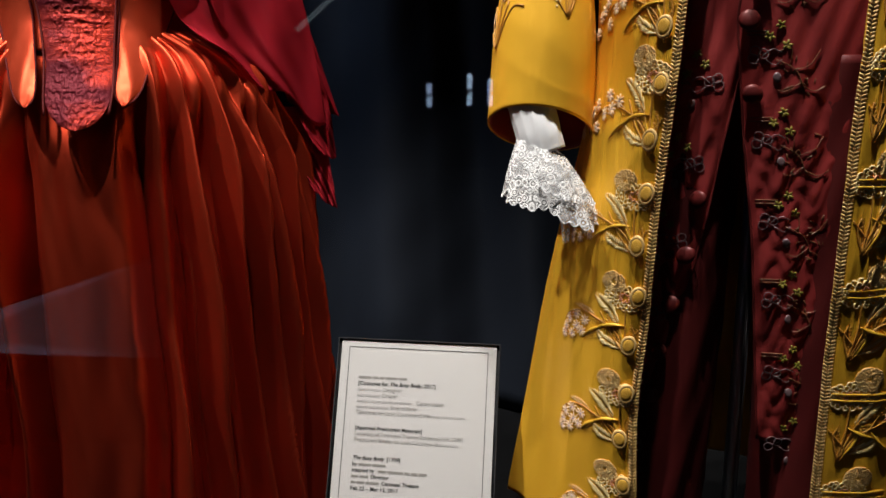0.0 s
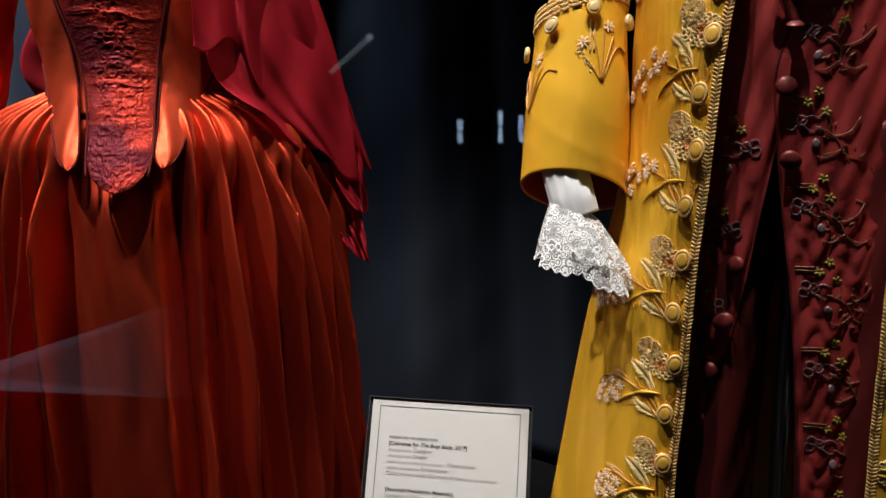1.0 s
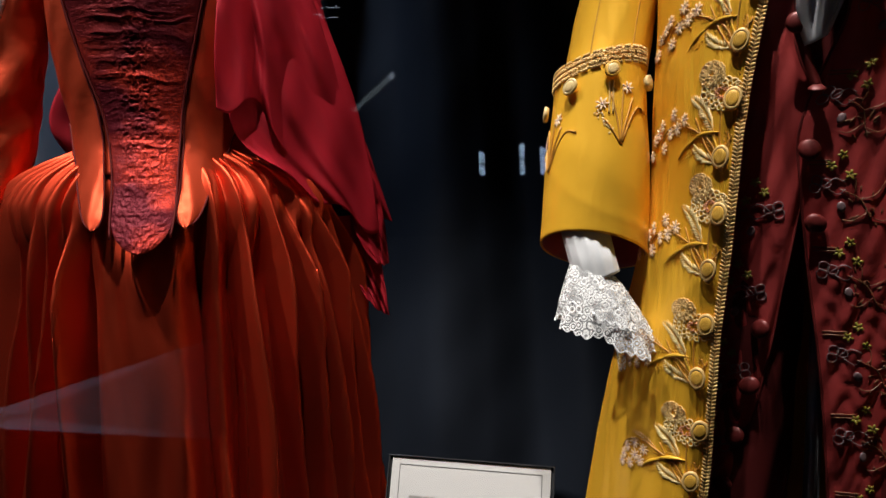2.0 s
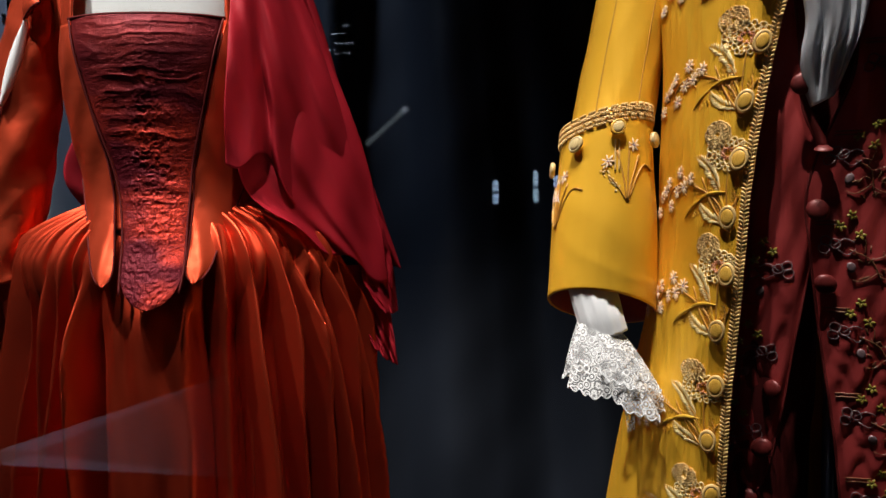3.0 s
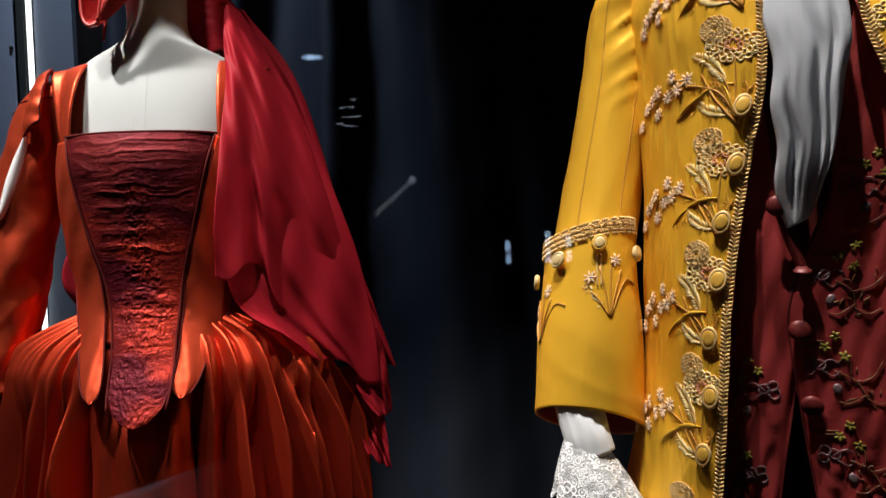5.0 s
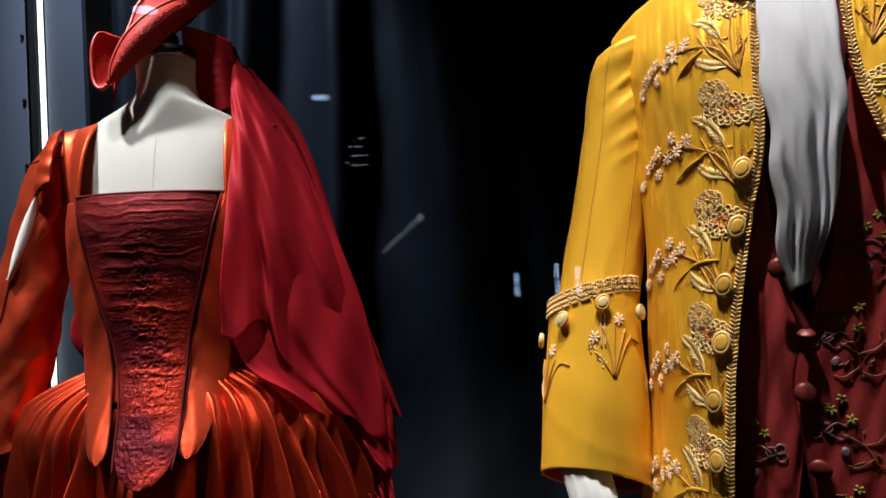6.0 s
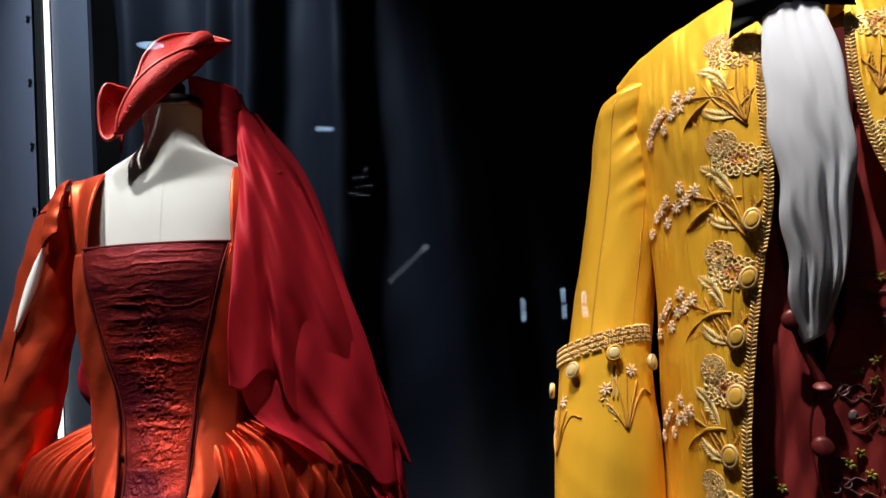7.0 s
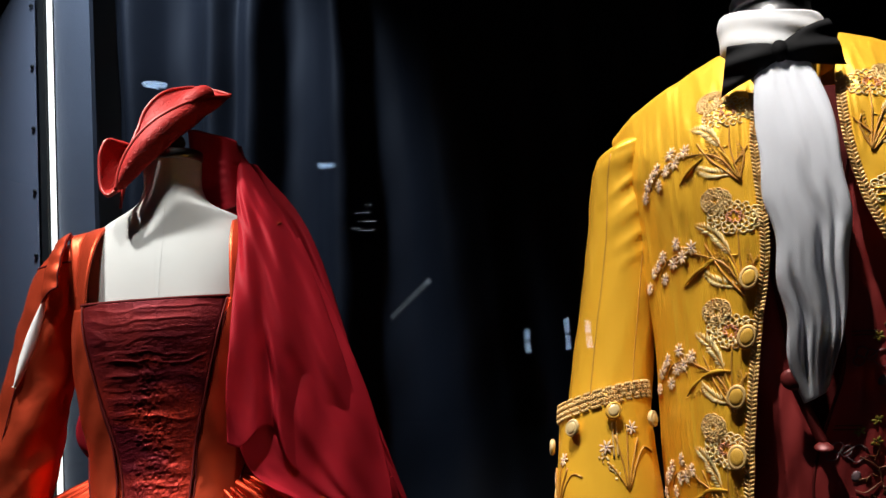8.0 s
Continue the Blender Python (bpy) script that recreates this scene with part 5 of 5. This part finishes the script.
def vest_spray(w0, z0, left):
    def at(a, b):
        return vspot(w0 + a, z0 + b, left)

    def thread(pts, r):
        line = path([(a, b, 0) for a, b in pts], 10)
        return tube([at(a, b)[0] + at(a, b)[3] * .0012 for a, b, _ in line], r, 5)
    loops = []
    for g in (.4, 2.0, 3.6):
        loops.append(tube([at(.010 + .0065 * math.cos(g) + .0055 * math.cos(k), .0065 * math.sin(g) + .0055 * math.sin(k))[0]
                           + at(.010, 0)[3] * .0012 for k in np.linspace(0, 2 * math.pi, 12)], .0007, 5))
    loops += [thread([(.014, 0), (.026, .008), (.036, .004)], .0007), thread([(.018, -.004), (.028, -.010), (.036, -.004)], .0006)]
    root = solid("silver_knot", join(loops), SILVER, vest)
    for cw, ch in ((.024, .022), (.042, .012), (.036, .034)):
        petals = []
        p, a, b, n = at(cw, ch)
        for k in range(5):
            g = k * 2 * math.pi / 5 + cw * 90
            d = a * math.cos(g) + b * math.sin(g)
            petals.append(place(bead(.0020, .0034, .0010, 5), p + d * .0034 + n * .001, np.cross(n, d), d, n))
        solid("star_flower", join(petals), GREEN, root)
    twigs = [thread([(.030, -.004), (.050, -.016), (.058, -.040)], .0007), thread([(.050, -.016), (.066, -.010), (.078, .006)], .0006),
             thread([(.055, -.030), (.040, -.040), (.030, -.038)], .0006), thread([(.056, -.034), (.070, -.040), (.082, -.034)], .0006),
             thread([(.044, -.010), (.046, .006), (.040, .014)], .0005)]
    for k in range(16):
        p, a, b, n = at(.034 + .040 * rng.random(), -.045 + .055 * rng.random())
        g = rng.uniform(0, 3.1)
        d = a * math.cos(g) + b * math.sin(g)
        twigs.append(place(bead(.0011, .0046, .0006, 5), p + n * .0006, np.cross(n, d), d, n, rng.uniform(.7, 1.2)))
    solid("twig", join(twigs), OLIVE, root)
    p, a, b, n = at(.030, -.024)
    solid("grey_leaf", place(bead(.005, .0065, .0012, 8), p + n * .001, a, b, n), SILVER, root)


for k in range(-2, 6):
    vest_spray(.010, .96 - .098 * k, True)
for k in range(6):
    vest_spray(.018, .93 - .098 * k, False)
for k in range(7):
    pair = [tube([vspot(w, 1.18 - .098 * k + h, True)[0] + vspot(w, .9, True)[3] * .001 for w in np.linspace(.008, .034, 8)], .0008, 5) for h in (0, .004)]
    solid("buttonhole", join(pair), OLIVE, vest)
# the turned-back neck edge with its two covered buttons
solid("turned_edge", grid(lambda u, v: (-.031 + .020 * v + .012 * (u - .5), -.140 - .004 * np.sin(math.pi * u), 1.132 - .062 * v), 8, 20, thick=.003), VBUTTON, vest)
solid("vest_button", place(VB, (-.033, -.145, 1.138), (1, 0, 0), (0, 0, 1), (0, -1, 0)), VBUTTON, vest)
solid("vest_button", place(VB, (-.011, -.146, 1.068), (1, 0, 0), (0, .8, .2), (0, -.3, -.9), .8), VBUTTON, vest)

# ---- breeches and stand ----
legs = thing("breeches", SUIT, "dark maroon silk knee breeches", "breeches")
for side, top, low in ((-1, -.058, -.078), (1, .088, .092)):
    def leg(u, v, top=top, low=low, side=side):
        w = 2 * math.pi * u
        z = .96 - .62 * v
        r = .062 - .008 * v + .004 * np.sin(5 * w + 3 * v) * v + .002 * wobble(w, v * 4, 4)
        return top + (low - top) * v + r * np.cos(w), -.045 + (r + .012) * np.sin(w), z
    solid("leg", grid(leg, 48, 60, closed=True), BREECH, legs)
solid("knee_seam", tube([(.050 + .006 * s, -.094 + .02 * s, .50 - .16 * s) for s in np.linspace(0, 1, 10)], .0014, 5), PIPING, legs)
form2 = thing("tailor_form", SUIT, "tailor's form on a pale metal stand under the coat", "dress form")
solid("neck", tube([(0, 0, 1.45), (0, 0, 1.60)], .046, 32), CHROME, form2, "metal capped neck")
solid("neck_cap", place(lathe([(.046, 0), (.050, .004), (.050, .014), (.046, .020), (.01, .022)], 32), (0, 0, 1.598), (1, 0, 0), (0, 1, 0), (0, 0, 1)), CHROME, form2)
STAND = material("pale_stand_metal", (0.55, 0.57, 0.60), rough=0.35, metal=0.6, scale=30)
solid("stand_pole", tube([(.021, 0, .02), (.021, 0, .90)], .0085, 16), STAND, form2)
solid("stand_rod", tube([(.033, .01, .02), (.031, .01, .85)], .0030, 10), STAND, form2)
solid("stand_foot", lathe([(.18, 0), (.18, .012), (.03, .028), (.012, .05)], 32), BLACK, form2)
solid("chest", grid(lambda u, v: ((.09 + .035 * np.sin(v * 2.6)) * np.cos(2 * math.pi * u), (.06 + .02 * np.sin(v * 2.6)) * np.sin(2 * math.pi * u), .92 + .55 * v), 40, 20, closed=True, thick=0), BREECH, form2)

# ---- the sign ----
SIGN = pose(-0.041, 1.049, 0.556, 0, 0, -8) @ pose(0, 0, 0, -24, 0, 0) @ pose(0, 0, 0, 0, 0.6, 0)
sign = thing("sign_holder", SIGN, "clear acrylic sign holder with a printed white card", "sign")
W2, H = .1235, .327
solid("acrylic_back", box(-W2, .002, -H, W2, .005, 0, .001), ACRYLIC, sign)
solid("acrylic_edge", join([box(-W2, -.0035, -H, -W2 + .0016, .002, 0), box(W2 - .0016, -.0035, -H, W2, .002, 0), box(-W2 + .0016, -.0035, -.0016, W2 - .0016, .002, 0)]), ACRYLIC, sign, flat=True)
card = solid("card", box(-W2 + .0055, -.0006, -H + .006, W2 - .0055, .0016, -.0025), PAPER, sign, "white printed card with a thin black border", flat=True)
bx0, bx1, bz0, bz1 = -.106, .106, -.302, -.0130
solid("border_line", join([box(bx0, -.0011, bz1 - .0009, bx1, -.0004, bz1), box(bx0, -.0011, bz0, bx1, -.0004, bz0 + .0009),
                           box(bx0, -.0011, bz0, bx0 + .0009, -.0004, bz1), box(bx1 - .0009, -.0011, bz0, bx1, -.0004, bz1)]), INK, card, flat=True)


def words(text, x, z, size, bold=False, slant=0.0):
    cu = bpy.data.curves.new("printed_line", "FONT")
    cu.body, cu.size, cu.shear, cu.extrude = text, size, slant, .0001
    cu.offset = .00009 if bold else 0.0
    ob = bpy.data.objects.new("tmp", cu)
    scene.collection.objects.link(ob)
    dg = bpy.context.evaluated_depsgraph_get()
    me = bpy.data.meshes.new_from_object(ob.evaluated_get(dg))
    wide = max((v.co.x for v in me.vertices), default=0)
    bpy.data.objects.remove(ob)
    me.materials.append(INK if bold else FAINT)
    out = new("printed_line", me)
    out.parent = card
    out.matrix_local = pose(x, -.0012, z + .0038, 90, 0, 0)
    return wide


def bars(x, z, widths, tall=.0030):
    pieces, at_x, z = [], x, z + .0038
    for w in widths:
        pieces.append(box(at_x, -.0011, z, at_x + w, -.0004, z + tall))
        at_x += w + .0016
    solid("printed_line", join(pieces), PALE_INK if tall < .0035 else FAINT, card, flat=True)


LX = -.0885
PT = .0078
bars(LX, -.0640, (.020, .009, .008, .018, .013), .0036)
w_ = words("[Costumes for ", LX, -.0735, PT, True)
w_ += words("The Busy Body, ", LX + w_ + .002, -.0735, PT, True, .25)
words("2017]", LX + w_ + .005, -.0735, PT, True)
bars(LX, -.0820, (.020, .014))
words("Designer", LX + .039, -.0820, PT)
bars(LX, -.0905, (.010, .023))
words("Draper", LX + .038, -.0905, PT)
bars(LX, -.0990, (.020, .015, .009, .014, .020))
words("Construction", LX + .090, -.0990, PT)
bars(LX, -.1075, (.017, .030))
words("Embroiderer", LX + .052, -.1075, PT)
words("Costumes on Loan Courtesy of the", LX, -.1160, PT)
bars(LX + .108, -.1160, (.020, .014, .019))
words("[Assorted Production Materials]", LX, -.1390, PT, True)
words("University of Tennessee Theatre Collection [AR. 0233]", LX, -.1475, PT * .93)
words("Production Binder on Loan Courtesy of", LX, -.1560, PT)
bars(LX + .123, -.1560, (.011, .021))
w_ = words("The Busy Body ", LX, -.1820, PT, True, .25)
words("[1709]", LX + w_ + .003, -.1820, PT, True)
words("by", LX, -.1910, PT, True)
bars(LX + .010, -.1910, (.019, .020), .0036)
words("adapted by", LX, -.1995, PT, True)
bars(LX + .040, -.1995, (.012, .024, .008, .010, .012), .0036)
bars(LX, -.2080, (.011, .013), .0036)
words("Director", LX + .029, -.2080, PT, True)
bars(LX, -.2165, (.007, .012, .020), .0036)
words("Carousel Theatre", LX + .046, -.2165, PT, True)
words("Feb 22 – Mar 12, 2017", LX, -.2255, PT, True)
desk = thing("sign_block", pose(-0.03, 1.10, 0), "low black display block under the sign", "display block")
solid("block", box(-.19, -.19, 0, .19, .12, .228, .004), PLINTH, desk)
leaflet = thing("pink_booklet", pose(-0.115, 0.932, 0.228, 0, 0, -9), "pink paper booklet lying before the sign", "booklet")
solid("cover", box(-.055, -.03, 0, .055, .03, .004, .001), PINK, leaflet)
